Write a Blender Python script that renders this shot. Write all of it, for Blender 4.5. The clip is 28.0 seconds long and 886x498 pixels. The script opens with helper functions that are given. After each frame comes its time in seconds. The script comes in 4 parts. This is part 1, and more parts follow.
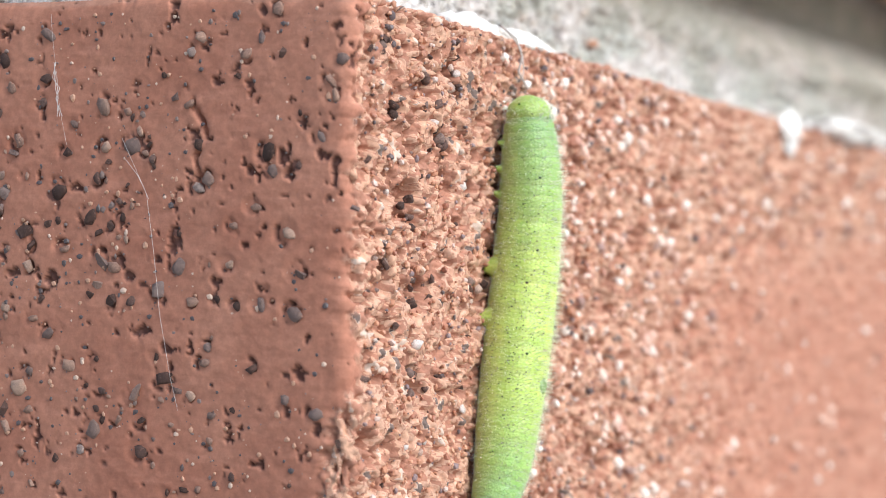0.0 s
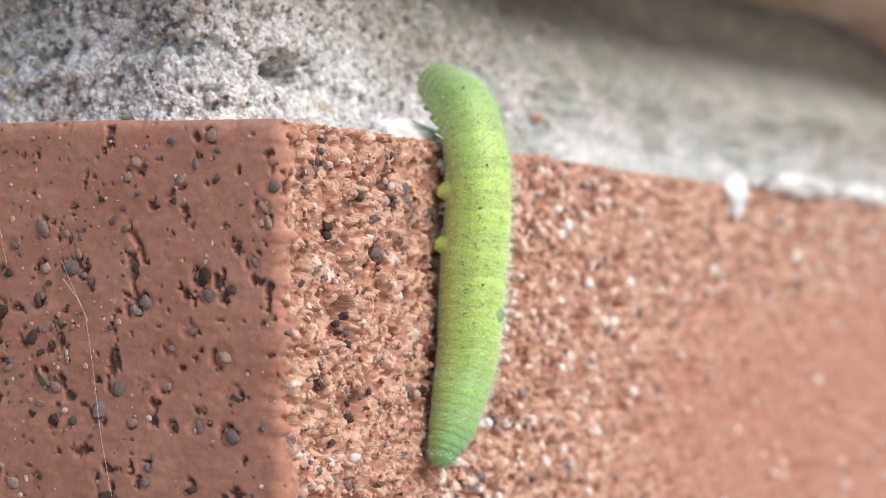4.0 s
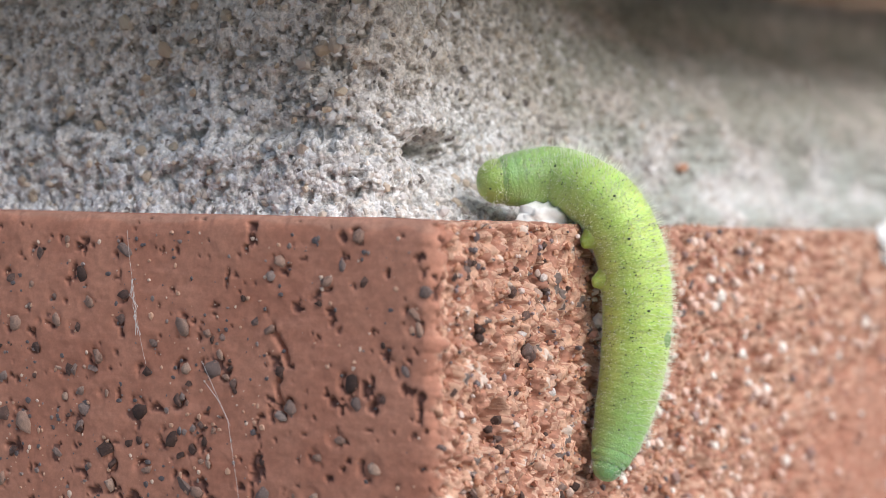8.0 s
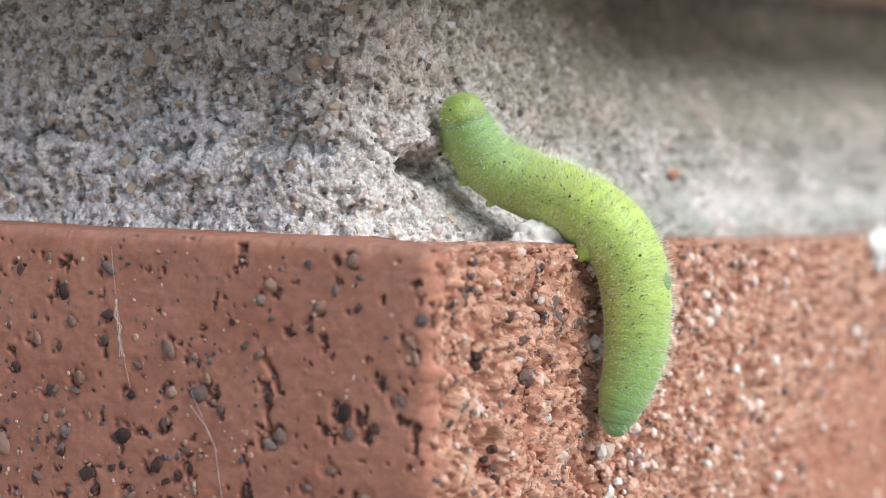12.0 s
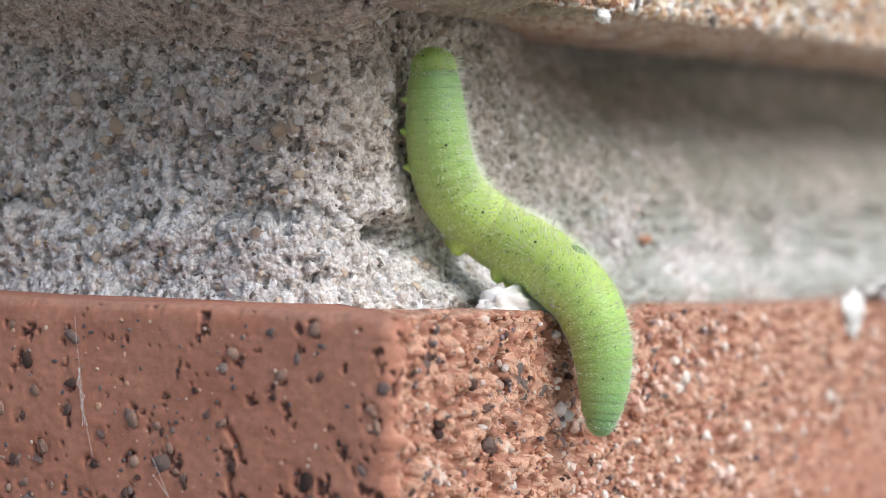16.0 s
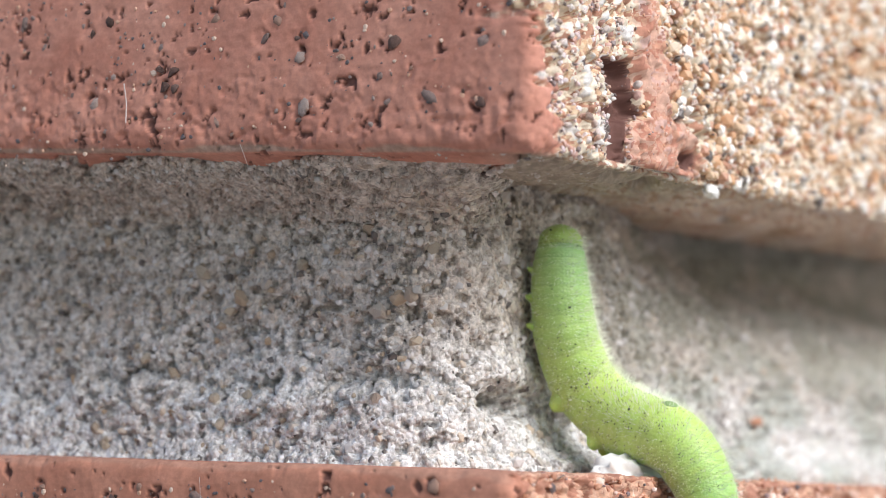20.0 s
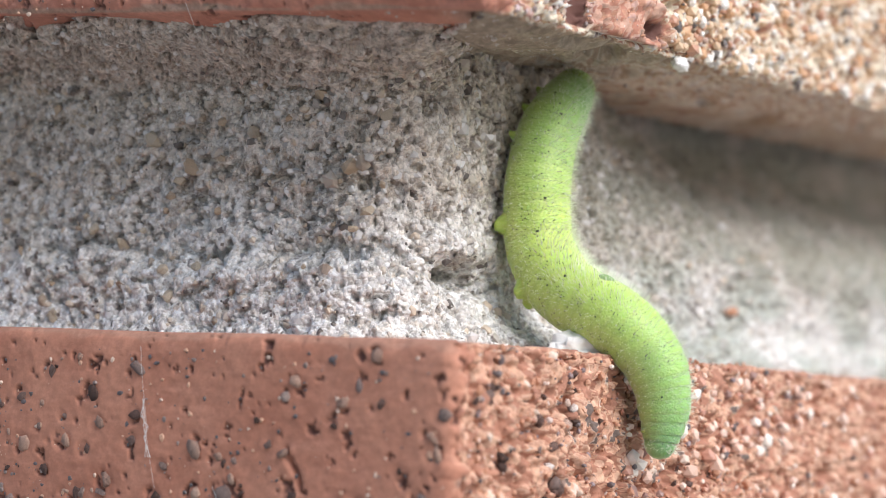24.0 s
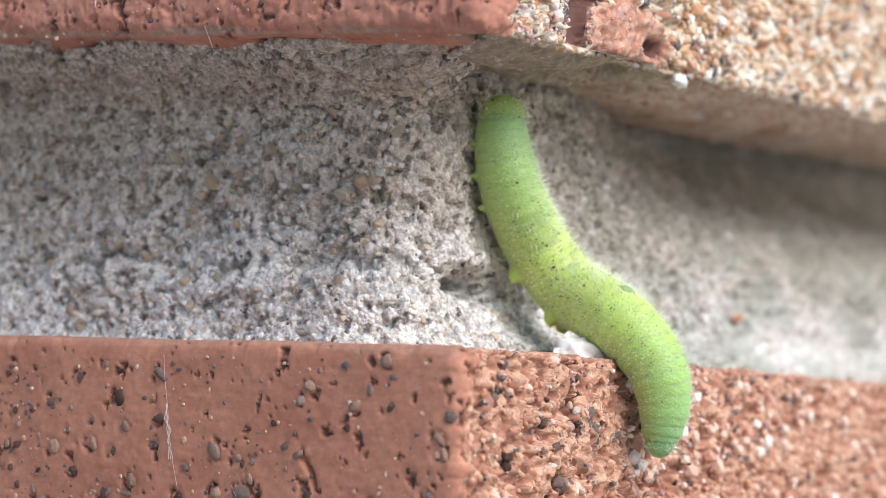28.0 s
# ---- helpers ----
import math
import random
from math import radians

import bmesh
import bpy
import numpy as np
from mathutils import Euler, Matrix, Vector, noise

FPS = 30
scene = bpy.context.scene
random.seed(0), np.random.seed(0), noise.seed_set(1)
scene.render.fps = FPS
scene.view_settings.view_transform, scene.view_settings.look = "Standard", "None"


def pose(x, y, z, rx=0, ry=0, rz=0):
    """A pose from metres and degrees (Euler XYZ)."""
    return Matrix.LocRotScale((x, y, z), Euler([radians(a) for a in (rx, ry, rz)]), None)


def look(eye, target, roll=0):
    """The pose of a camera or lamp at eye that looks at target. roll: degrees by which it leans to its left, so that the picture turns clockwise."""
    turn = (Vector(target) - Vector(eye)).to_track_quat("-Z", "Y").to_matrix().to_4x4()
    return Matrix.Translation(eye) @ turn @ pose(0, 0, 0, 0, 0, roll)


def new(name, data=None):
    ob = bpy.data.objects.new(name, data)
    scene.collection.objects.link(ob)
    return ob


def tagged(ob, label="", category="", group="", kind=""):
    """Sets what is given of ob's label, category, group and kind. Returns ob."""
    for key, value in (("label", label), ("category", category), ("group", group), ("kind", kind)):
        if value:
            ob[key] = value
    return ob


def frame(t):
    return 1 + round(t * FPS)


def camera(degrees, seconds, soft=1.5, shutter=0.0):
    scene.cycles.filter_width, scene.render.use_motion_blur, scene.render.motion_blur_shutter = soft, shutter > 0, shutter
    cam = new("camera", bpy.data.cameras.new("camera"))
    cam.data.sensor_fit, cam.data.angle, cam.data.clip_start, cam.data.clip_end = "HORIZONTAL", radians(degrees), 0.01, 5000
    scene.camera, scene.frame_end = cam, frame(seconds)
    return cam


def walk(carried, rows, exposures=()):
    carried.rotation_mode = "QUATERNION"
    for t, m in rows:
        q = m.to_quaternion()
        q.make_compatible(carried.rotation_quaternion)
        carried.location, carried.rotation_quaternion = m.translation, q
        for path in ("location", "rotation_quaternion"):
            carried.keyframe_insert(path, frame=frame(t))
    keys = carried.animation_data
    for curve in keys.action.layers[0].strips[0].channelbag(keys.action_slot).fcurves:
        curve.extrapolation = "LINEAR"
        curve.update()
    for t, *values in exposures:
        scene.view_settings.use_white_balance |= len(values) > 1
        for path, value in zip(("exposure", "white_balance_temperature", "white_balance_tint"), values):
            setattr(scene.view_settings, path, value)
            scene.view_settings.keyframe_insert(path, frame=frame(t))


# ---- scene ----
MM = 0.001


def mm(p):
    return tuple(v * MM for v in p)


# ---- camera: seconds, eye, target (millimetres), roll ----
PATH = [
    (0, (30.560, -56.805, -10.140), (4.748, -2.646, -9.332), 0.834),
    (0.5, (30.141, -56.664, -10.332), (4.251, -2.548, -9.247), 0.771),
    (1, (29.990, -56.164, -9.786), (3.941, -2.129, -8.486), 0.672),
    (1.5, (30.419, -56.720, -8.958), (4.365, -2.688, -7.657), 0.889),
    (2, (30.585, -56.904, -8.151), (4.558, -2.850, -7.273), 0.859),
    (2.5, (30.988, -57.193, -6.935), (5.164, -3.036, -6.563), 0.701),
    (4.5, (32.936, -57.242, -4.429), (7.646, -2.833, -4.062), -0.252),
    (5, (32.595, -56.519, -3.355), (6.397, -2.578, -1.362), -0.614),
    (5.5, (30.725, -56.127, -2.583), (2.761, -3.080, -0.578), -0.312),
    (6, (30.618, -55.163, -2.013), (2.713, -2.049, -1.682), -0.450),
    (6.5, (30.364, -54.895, -1.478), (2.012, -2.017, -1.676), -0.349),
    (7, (30.327, -54.497, -0.626), (2.358, -1.416, -0.367), -0.484),
    (7.5, (29.379, -54.791, -0.354), (0.730, -2.073, -0.558), -0.132),
    (8, (29.561, -54.885, -0.123), (1.173, -2.032, -0.975), -0.187),
    (8.5, (30.001, -55.158, -0.067), (1.878, -2.199, -2.183), 0.051),
    (9, (28.450, -54.804, 0.410), (-0.313, -2.184, -1.549), 0.049),
    (9.5, (28.427, -54.311, 1.199), (0.272, -1.361, -0.684), 0.318),
    (10, (27.483, -53.459, 1.486), (-0.542, -0.468, -1.077), 0.623),
    (10.5, (27.308, -52.898, 1.844), (-0.335, 0.273, -1.117), 0.722),
    (11, (27.975, -52.927, 1.755), (1.150, 0.705, -0.255), 0.588),
    (11.5, (28.500, -53.456, 2.032), (1.797, 0.251, 0.468), 0.525),
    (12, (27.656, -53.526, 1.779), (0.249, -0.184, -0.095), 0.388),
    (12.5, (28.077, -53.906, 2.481), (0.653, -0.541, 2.042), 0.424),
    (13, (28.083, -54.376, 2.459), (0.520, -1.082, 2.628), 0.401),
    (13.5, (28.402, -53.896, 2.272), (1.127, -0.453, 2.053), 0.531),
    (15.5, (28.934, -54.380, 2.723), (1.689, -0.925, 3.227), 0.645),
    (16, (28.552, -53.101, 2.000), (1.395, 0.402, 2.176), 0.263),
    (16.5, (27.170, -51.855, 1.850), (-0.665, 1.298, 1.883), 0.089),
    (17, (27.675, -51.388, 2.327), (0.311, 2.009, 2.126), 0.465),
    (17.5, (28.077, -52.213, 2.440), (0.811, 1.229, 3.132), 0.294),
    (18, (28.560, -53.195, 2.881), (1.332, 0.204, 5.566), 0.106),
    (18.5, (28.212, -53.748, 2.729), (-0.541, -1.201, 6.218), 0.324),
    (19, (29.935, -54.685, 2.013), (1.435, -2.094, 6.698), 0.037),
    (19.5, (29.321, -54.617, 0.162), (-0.311, -2.674, 5.046), 0.043),
    (20, (28.974, -54.843, -0.328), (-0.986, -3.413, 7.246), 0.405),
    (20.5, (28.862, -55.076, -0.311), (-0.943, -3.630, 7.747), 1.014),
    (22.5, (29.890, -53.053, -1.894), (-1.214, -2.088, 4.033), 1.362),
    (23, (29.828, -52.333, -2.329), (-1.007, -1.089, 2.497), 0.908),
    (23.5, (29.119, -52.076, -1.995), (-2.293, -1.157, 2.531), 1.354),
    (24, (29.570, -51.503, -1.898), (-0.809, 0.008, 2.974), 1.176),
    (24.5, (30.468, -52.125, -1.628), (1.036, -0.195, 4.458), 0.920),
    (25, (31.418, -53.236, -1.738), (2.055, -1.389, 5.310), 0.769),
    (25.5, (31.928, -53.375, -1.710), (2.091, -1.766, 5.096), 0.936),
    (26, (31.877, -53.225, -2.075), (1.338, -1.936, 3.989), 0.742),
    (26.5, (31.755, -53.879, -2.033), (-0.011, -3.280, 3.507), 1.219),
    (27, (32.067, -53.708, -2.305), (0.525, -2.908, 2.644), 0.989),
    (27.5, (31.988, -53.537, -2.371), (0.681, -2.568, 2.324), 0.916),
    (28, (31.963, -53.906, -2.101), (0.756, -2.921, 3.055), 0.919),
]
cam = camera(27.49, 28.0, soft=0.9)
cam.data.dof.use_dof = True
cam.data.dof.focus_distance = 69.3 * MM
cam.data.dof.aperture_fstop = 72.0
walk(cam, [(t, look(mm(eye), mm(target), roll)) for t, eye, target, roll in PATH],
     [(0, 0.27), (2.5, 0.18), (5, -0.05), (8, -0.10), (13, -0.10), (17, -0.12), (18, -0.16), (19, 0.07), (20, 0.19), (28, 0.16)])

# ---- light: bright hazy daylight from the upper right ----
SUN_UP, SUN_AZ = 40.0, 105.0
world = bpy.data.worlds.new("sky")
scene.world = world
world.use_nodes = True
wn = world.node_tree.nodes
sky = wn.new("ShaderNodeTexSky")
sky.sky_type = "NISHITA"
sky.sun_disc = False
sky.sun_elevation = radians(SUN_UP)
sky.sun_rotation = radians(SUN_AZ)
sky.dust_density = 1.5
wn["Background"].inputs["Strength"].default_value = 0.145
world.node_tree.links.new(sky.outputs["Color"], wn["Background"].inputs["Color"])
sun = new("sun", bpy.data.lights.new("sun", "SUN"))
sun.data.energy = 3.0
sun.data.angle = radians(45)
sun.data.color = (0.985, 0.98, 1.0)
a, e = radians(SUN_AZ), radians(SUN_UP)
sun.matrix_world = look((math.sin(a) * math.cos(e), math.cos(a) * math.cos(e), math.sin(e)), (0, 0, 0))


# ---- noise on arrays ----
def hashed(i, j, seed):
    h = (i.astype(np.int64) * 374761393 + j.astype(np.int64) * 668265263 + seed * 974634413) & 0xFFFFFFFF
    h = ((h ^ (h >> 13)) * 1274126177) & 0xFFFFFFFF
    h = ((h ^ (h >> 15)) * 2246822519) & 0xFFFFFFFF
    return ((h ^ (h >> 16)) & 0xFFFFF) / 1048575.0


def smooth_noise(u, v, seed):
    i, j = np.floor(u), np.floor(v)
    fu, fv = u - i, v - j
    fu, fv = fu * fu * (3 - 2 * fu), fv * fv * (3 - 2 * fv)
    return ((hashed(i, j, seed) * (1 - fu) + hashed(i + 1, j, seed) * fu) * (1 - fv)
            + (hashed(i, j + 1, seed) * (1 - fu) + hashed(i + 1, j + 1, seed) * fu) * fv)


def fbm(u, v, seed, octaves=4):
    total, amp, norm = 0.0, 1.0, 0.0
    for k in range(octaves):
        total = total + amp * smooth_noise(u * 2**k + 17.3 * k, v * 2**k - 9.1 * k, seed + k)
        norm, amp = norm + amp, amp * 0.55
    return total / norm - 0.5


def grains(u, v, seed):
    """Distance to the nearest grain's centre, to the second nearest, and the grain's own random number."""
    i, j = np.floor(u), np.floor(v)
    best = np.full(u.shape, 9.0)
    second = np.full(u.shape, 9.0)
    own = np.zeros(u.shape)
    for di in (-1, 0, 1):
        for dj in (-1, 0, 1):
            a, b = i + di, j + dj
            d = np.hypot(a + hashed(a, b, seed) - u, b + hashed(a, b, seed + 1) - v)
            near = d < best
            second = np.where(near, best, np.minimum(second, d))
            own = np.where(near, hashed(a, b, seed + 2), own)
            best = np.where(near, d, best)
    return best, second, own


def step(lo, hi, x):
    t = np.clip((x - lo) / (hi - lo), 0, 1)
    return t * t * (3 - 2 * t)


# ---- materials ----
def material(name, rough=0.85):
    m = bpy.data.materials.new(name)
    m.use_nodes = True
    n = m.node_tree.nodes
    n["Principled BSDF"].inputs["Roughness"].default_value = rough
    return m, n, m.node_tree.links, n["Principled BSDF"]


def ramp(n, stops, mode="LINEAR"):
    r = n.new("ShaderNodeValToRGB")
    r.color_ramp.interpolation = mode
    while len(r.color_ramp.elements) < len(stops):
        r.color_ramp.elements.new(0.5)
    for el, (at, colour) in zip(r.color_ramp.elements, stops):
        el.position, el.color = at, (*colour, 1)
    return r


def tex_noise(n, l, scale, detail=5.0, rough=0.6, stretch=None):
    co = n.new("ShaderNodeTexCoord")
    t = n.new("ShaderNodeTexNoise")
    t.inputs["Scale"].default_value, t.inputs["Detail"].default_value, t.inputs["Roughness"].default_value = scale, detail, rough
    source = co.outputs["Object"]
    if stretch:
        mp = n.new("ShaderNodeMapping")
        mp.inputs["Scale"].default_value = stretch
        l.new(source, mp.inputs["Vector"])
        source = mp.outputs["Vector"]
    l.new(source, t.inputs["Vector"])
    return t


def mixed(n, l, factor, a, b, blend="MIX"):
    m = n.new("ShaderNodeMix")
    m.data_type, m.blend_type = "RGBA", blend
    for socket, value in ((0, factor), (6, a), (7, b)):
        if isinstance(value, bpy.types.NodeSocket):
            l.new(value, m.inputs[socket])
        else:
            m.inputs[socket].default_value = value if socket == 0 else (*value, 1)
    return m.outputs[2]


def bumped(n, l, bsdf, height, distance, strength=1.0):
    b = n.new("ShaderNodeBump")
    b.inputs["Distance"].default_value, b.inputs["Strength"].default_value = distance, strength
    l.new(height, b.inputs["Height"])
    l.new(b.outputs["Normal"], bsdf.inputs["Normal"])


def attribute(n, name):
    t = n.new("ShaderNodeAttribute")
    t.attribute_name = name
    return t.outputs["Fac"]


def brick_material(name, smooth_a, smooth_b, stops):
    """Dragged clay on the smooth face, single sand grains where the attribute rough is high."""
    m, n, l, bsdf = material(name, 0.88)
    big, fine = tex_noise(n, l, 260, 4), tex_noise(n, l, 2600, 6, 0.7)
    drag = tex_noise(n, l, 900, 3, 0.6, (0.35, 1, 1.6))
    clay = ramp(n, ((0.32, smooth_a), (0.7, smooth_b)))
    l.new(big.outputs["Fac"], clay.inputs["Fac"])
    pale = ramp(n, ((0.5, (0, 0, 0)), (0.75, (1, 1, 1))))
    l.new(drag.outputs["Fac"], pale.inputs["Fac"])
    face = mixed(n, l, 0.0, clay.outputs["Color"], tuple(min(1, c * 1.35 + 0.03) for c in smooth_b))
    half = n.new("ShaderNodeMath")
    half.operation = "MULTIPLY"
    half.inputs[1].default_value = 0.4
    l.new(pale.outputs["Color"], half.inputs[0])
    l.new(half.outputs[0], face.node.inputs[0])
    speck = ramp(n, ((0.42, (0.72, 0.72, 0.72)), (0.62, (1.12, 1.12, 1.12))))
    l.new(fine.outputs["Fac"], speck.inputs["Fac"])
    face = mixed(n, l, 0.5, face, speck.outputs["Color"], "MULTIPLY")
    sand = ramp(n, stops, "CONSTANT")
    l.new(attribute(n, "tone"), sand.inputs["Fac"])
    shade = mixed(n, l, 0.75, sand.outputs["Color"], speck.outputs["Color"], "MULTIPLY")
    # core tone: dark clay, with the shade of pits and cavity coloured in
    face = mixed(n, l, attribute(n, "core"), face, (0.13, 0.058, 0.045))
    body = mixed(n, l, attribute(n, "rough"), face, shade)
    coat_lit_edge = mixed(n, l, 1.0, (0.38, 0.315, 0.245), speck.outputs["Color"], "MULTIPLY")
    l.new(mixed(n, l, attribute(n, "coat_lit_edge"), body, coat_lit_edge), bsdf.inputs["Base Color"])
    grain = n.new("ShaderNodeMath")
    grain.operation = "MULTIPLY_ADD"
    grain.inputs[1].default_value, grain.inputs[2].default_value = 0.5, 0.5
    l.new(attribute(n, "rough"), grain.inputs[0])
    lift = n.new("ShaderNodeMath")
    lift.operation = "MULTIPLY"
    l.new(fine.outputs["Fac"], lift.inputs[0])
    l.new(grain.outputs[0], lift.inputs[1])
    bumped(n, l, bsdf, lift.outputs[0], 0.00006, 0.8)
    return m


SAND_LOW = ((0.0, (0.58, 0.325, 0.22)), (0.3, (0.66, 0.41, 0.295)), (0.55, (0.44, 0.21, 0.14)), (0.74, (0.64, 0.38, 0.26)),
            (0.91, (0.72, 0.56, 0.46)), (0.955, (0.19, 0.14, 0.12)))
SAND_HIGH = ((0.0, (0.56, 0.36, 0.22)), (0.25, (0.64, 0.48, 0.32)), (0.45, (0.46, 0.24, 0.16)), (0.6, (0.76, 0.66, 0.52)),
             (0.80, (0.74, 0.70, 0.66)), (0.93, (0.16, 0.12, 0.11)))
brick_low = brick_material("red_clay_brick", (0.395, 0.158, 0.100), (0.488, 0.222, 0.145), SAND_LOW)
brick_high = brick_material("pink_clay_brick", (0.42, 0.165, 0.112), (0.55, 0.262, 0.188), SAND_HIGH)


def mortar_material():
    m, n, l, bsdf = material("cement_mortar", 0.92)
    big, fine = tex_noise(n, l, 150, 4), tex_noise(n, l, 3200, 6, 0.75)
    paste = ramp(n, ((0.34, (0.50, 0.45, 0.40)), (0.62, (0.74, 0.71, 0.68))))
    l.new(big.outputs["Fac"], paste.inputs["Fac"])
    sand = ramp(n, ((0.0, (0.62, 0.60, 0.58)), (0.35, (0.74, 0.73, 0.72)), (0.6, (0.50, 0.45, 0.40)), (0.74, (0.56, 0.46, 0.36)),
                    (0.80, (0.24, 0.21, 0.19)), (0.9, (0.82, 0.80, 0.78))), "CONSTANT")
    l.new(attribute(n, "tone"), sand.inputs["Fac"])
    face = mixed(n, l, 0.6, paste.outputs["Color"], sand.outputs["Color"])
    co = n.new("ShaderNodeTexCoord")
    bits = n.new("ShaderNodeTexVoronoi")
    bits.inputs["Scale"].default_value = 4600
    l.new(co.outputs["Object"], bits.inputs["Vector"])
    grey = ramp(n, ((0.0, (0.30, 0.27, 0.25)), (0.18, (0.70, 0.68, 0.65)), (0.45, (0.82, 0.80, 0.78)), (0.62, (0.56, 0.51, 0.46)), (0.80, (0.68, 0.60, 0.51)), (0.90, (0.09, 0.08, 0.075))), "CONSTANT")
    l.new(bits.outputs["Color"], grey.inputs["Fac"])
    face = mixed(n, l, 0.5, face, grey.outputs["Color"])
    # pale lime bloom low down; the upper tint carries the overhang's shade
    tint = mixed(n, l, attribute(n, "lime_to_shade"), (0.985, 0.915, 0.845), (1.30, 1.32, 1.34))
    face = mixed(n, l, 1.0, face, tint, "MULTIPLY")
    # side mortar: grey-green tint, darkened further to paint in the recess's shade
    face = mixed(n, l, 1.0, face, mixed(n, l, attribute(n, "green_shade"), (1.0, 1.0, 1.0), (0.68, 0.73, 0.69)), "MULTIPLY")
    speck = ramp(n, ((0.36, (0.45, 0.44, 0.42)), (0.5, (0.95, 0.95, 0.95)), (0.66, (1.25, 1.25, 1.25))))
    l.new(fine.outputs["Fac"], speck.inputs["Fac"])
    l.new(mixed(n, l, 1.0, face, speck.outputs["Color"], "MULTIPLY"), bsdf.inputs["Base Color"])
    deep = n.new("ShaderNodeMath")
    deep.operation = "MULTIPLY_ADD"
    deep.inputs[1].default_value = -0.9
    l.new(bits.outputs["Distance"], deep.inputs[0])
    l.new(fine.outputs["Fac"], deep.inputs[2])
    bumped(n, l, bsdf, deep.outputs[0], 0.00016, 1.0)
    return m


mortar_grey = mortar_material()


def stone_material(name, stops, rough=0.6, dust=None):
    m, n, l, bsdf = material(name, rough)
    info = n.new("ShaderNodeObjectInfo")
    tone = ramp(n, stops, "LINEAR")
    l.new(info.outputs["Random"], tone.inputs["Fac"])
    fine = tex_noise(n, l, 3000, 5, 0.7)
    speck = ramp(n, ((0.35, (0.7, 0.7, 0.7)), (0.65, (1.2, 1.2, 1.2))))
    l.new(fine.outputs["Fac"], speck.inputs["Fac"])
    colour = mixed(n, l, 1.0, tone.outputs["Color"], speck.outputs["Color"], "MULTIPLY")
    if dust:
        veil = tex_noise(n, l, 1.6, 4, 0.7)
        cover = ramp(n, ((0.60, (0, 0, 0)), (0.68, (1, 1, 1))))
        l.new(veil.outputs["Fac"], cover.inputs["Fac"])
        colour = mixed(n, l, cover.outputs["Color"], colour, dust)
    l.new(colour, bsdf.inputs["Base Color"])
    bumped(n, l, bsdf, fine.outputs["Fac"], 0.00004, 0.7)
    return m


def island_material(name, stops, rough=0.5):
    m, n, l, bsdf = material(name, rough)
    info = n.new("ShaderNodeNewGeometry")
    tone = ramp(n, stops, "CONSTANT")
    l.new(info.outputs["Random Per Island"], tone.inputs["Fac"])
    l.new(tone.outputs["Color"], bsdf.inputs["Base Color"])
    return m


dark_stone = stone_material("dark_grit", ((0.0, (0.055, 0.029, 0.022)), (0.45, (0.090, 0.048, 0.037)), (0.7, (0.14, 0.080, 0.064)), (0.9, (0.21, 0.145, 0.125)), (1.0, (0.34, 0.22, 0.17))), 0.85, (0.31, 0.165, 0.12))
pale_stone = stone_material("pale_sand", ((0.0, (0.80, 0.74, 0.70)), (0.45, (0.66, 0.52, 0.45)), (0.7, (0.60, 0.38, 0.28)), (0.85, (0.40, 0.30, 0.26)), (1.0, (0.12, 0.1, 0.1))), 0.4)
grey_stone = stone_material("grey_grit", ((0.0, (0.19, 0.13, 0.112)), (0.6, (0.28, 0.20, 0.175)), (1.0, (0.39, 0.30, 0.26))), 0.75, (0.36, 0.20, 0.15))
brown_stone = stone_material("brown_grit", ((0.0, (0.27, 0.165, 0.125)), (0.6, (0.36, 0.22, 0.165)), (1.0, (0.48, 0.32, 0.24))), 0.85, (0.40, 0.20, 0.14))
tan_stone = stone_material("tan_pebble", ((0.0, (0.52, 0.44, 0.34)), (0.5, (0.44, 0.33, 0.23)), (0.8, (0.56, 0.52, 0.48)), (1.0, (0.14, 0.12, 0.11))), 0.7)


def plain(name, colour, rough=0.7, **more):
    m, n, l, bsdf = material(name, rough)
    fine = tex_noise(n, l, 1500, 4)
    tone = ramp(n, ((0.3, tuple(c * 0.8 for c in colour)), (0.7, tuple(min(1, c * 1.15) for c in colour))))
    l.new(fine.outputs["Fac"], tone.inputs["Fac"])
    l.new(tone.outputs["Color"], bsdf.inputs["Base Color"])
    for key, value in more.items():
        bsdf.inputs[key.replace("_", " ")].default_value = value
    return m


# ---- building ----
def mesh_of(name, verts, faces, mat, attrs=(), smooth=True):
    me = bpy.data.meshes.new(name)
    verts = np.asarray(verts, np.float32)
    faces = np.asarray(faces, np.int32)
    me.vertices.add(len(verts))
    me.vertices.foreach_set("co", verts.ravel())
    k = faces.shape[1]
    me.loops.add(faces.size)
    me.loops.foreach_set("vertex_index", faces.ravel())
    me.polygons.add(len(faces))
    me.polygons.foreach_set("loop_start", np.arange(0, faces.size, k, dtype=np.int32))
    me.polygons.foreach_set("loop_total", np.full(len(faces), k, np.int32))
    me.polygons.foreach_set("use_smooth", np.full(len(faces), smooth, bool))
    for key, values in attrs:
        me.attributes.new(key, "FLOAT", "POINT").data.foreach_set("value", np.asarray(values, np.float32).ravel())
    me.materials.append(mat)
    me.update(calc_edges=True)
    return me


def grid_faces(rows, cols):
    i = np.arange(rows - 1)[:, None] * cols + np.arange(cols - 1)
    return np.stack([i, i + 1, i + cols + 1, i + cols], -1).reshape(-1, 4)


def under(ob, parent, label=""):
    ob.parent = parent
    return tagged(ob, label) if label else ob


def part(name, bm, mat, parent, label=""):
    me = bpy.data.meshes.new(name)
    bm.to_mesh(me)
    bm.free()
    me.materials.append(mat)
    me.shade_smooth()
    return under(new(name, me), parent, label)


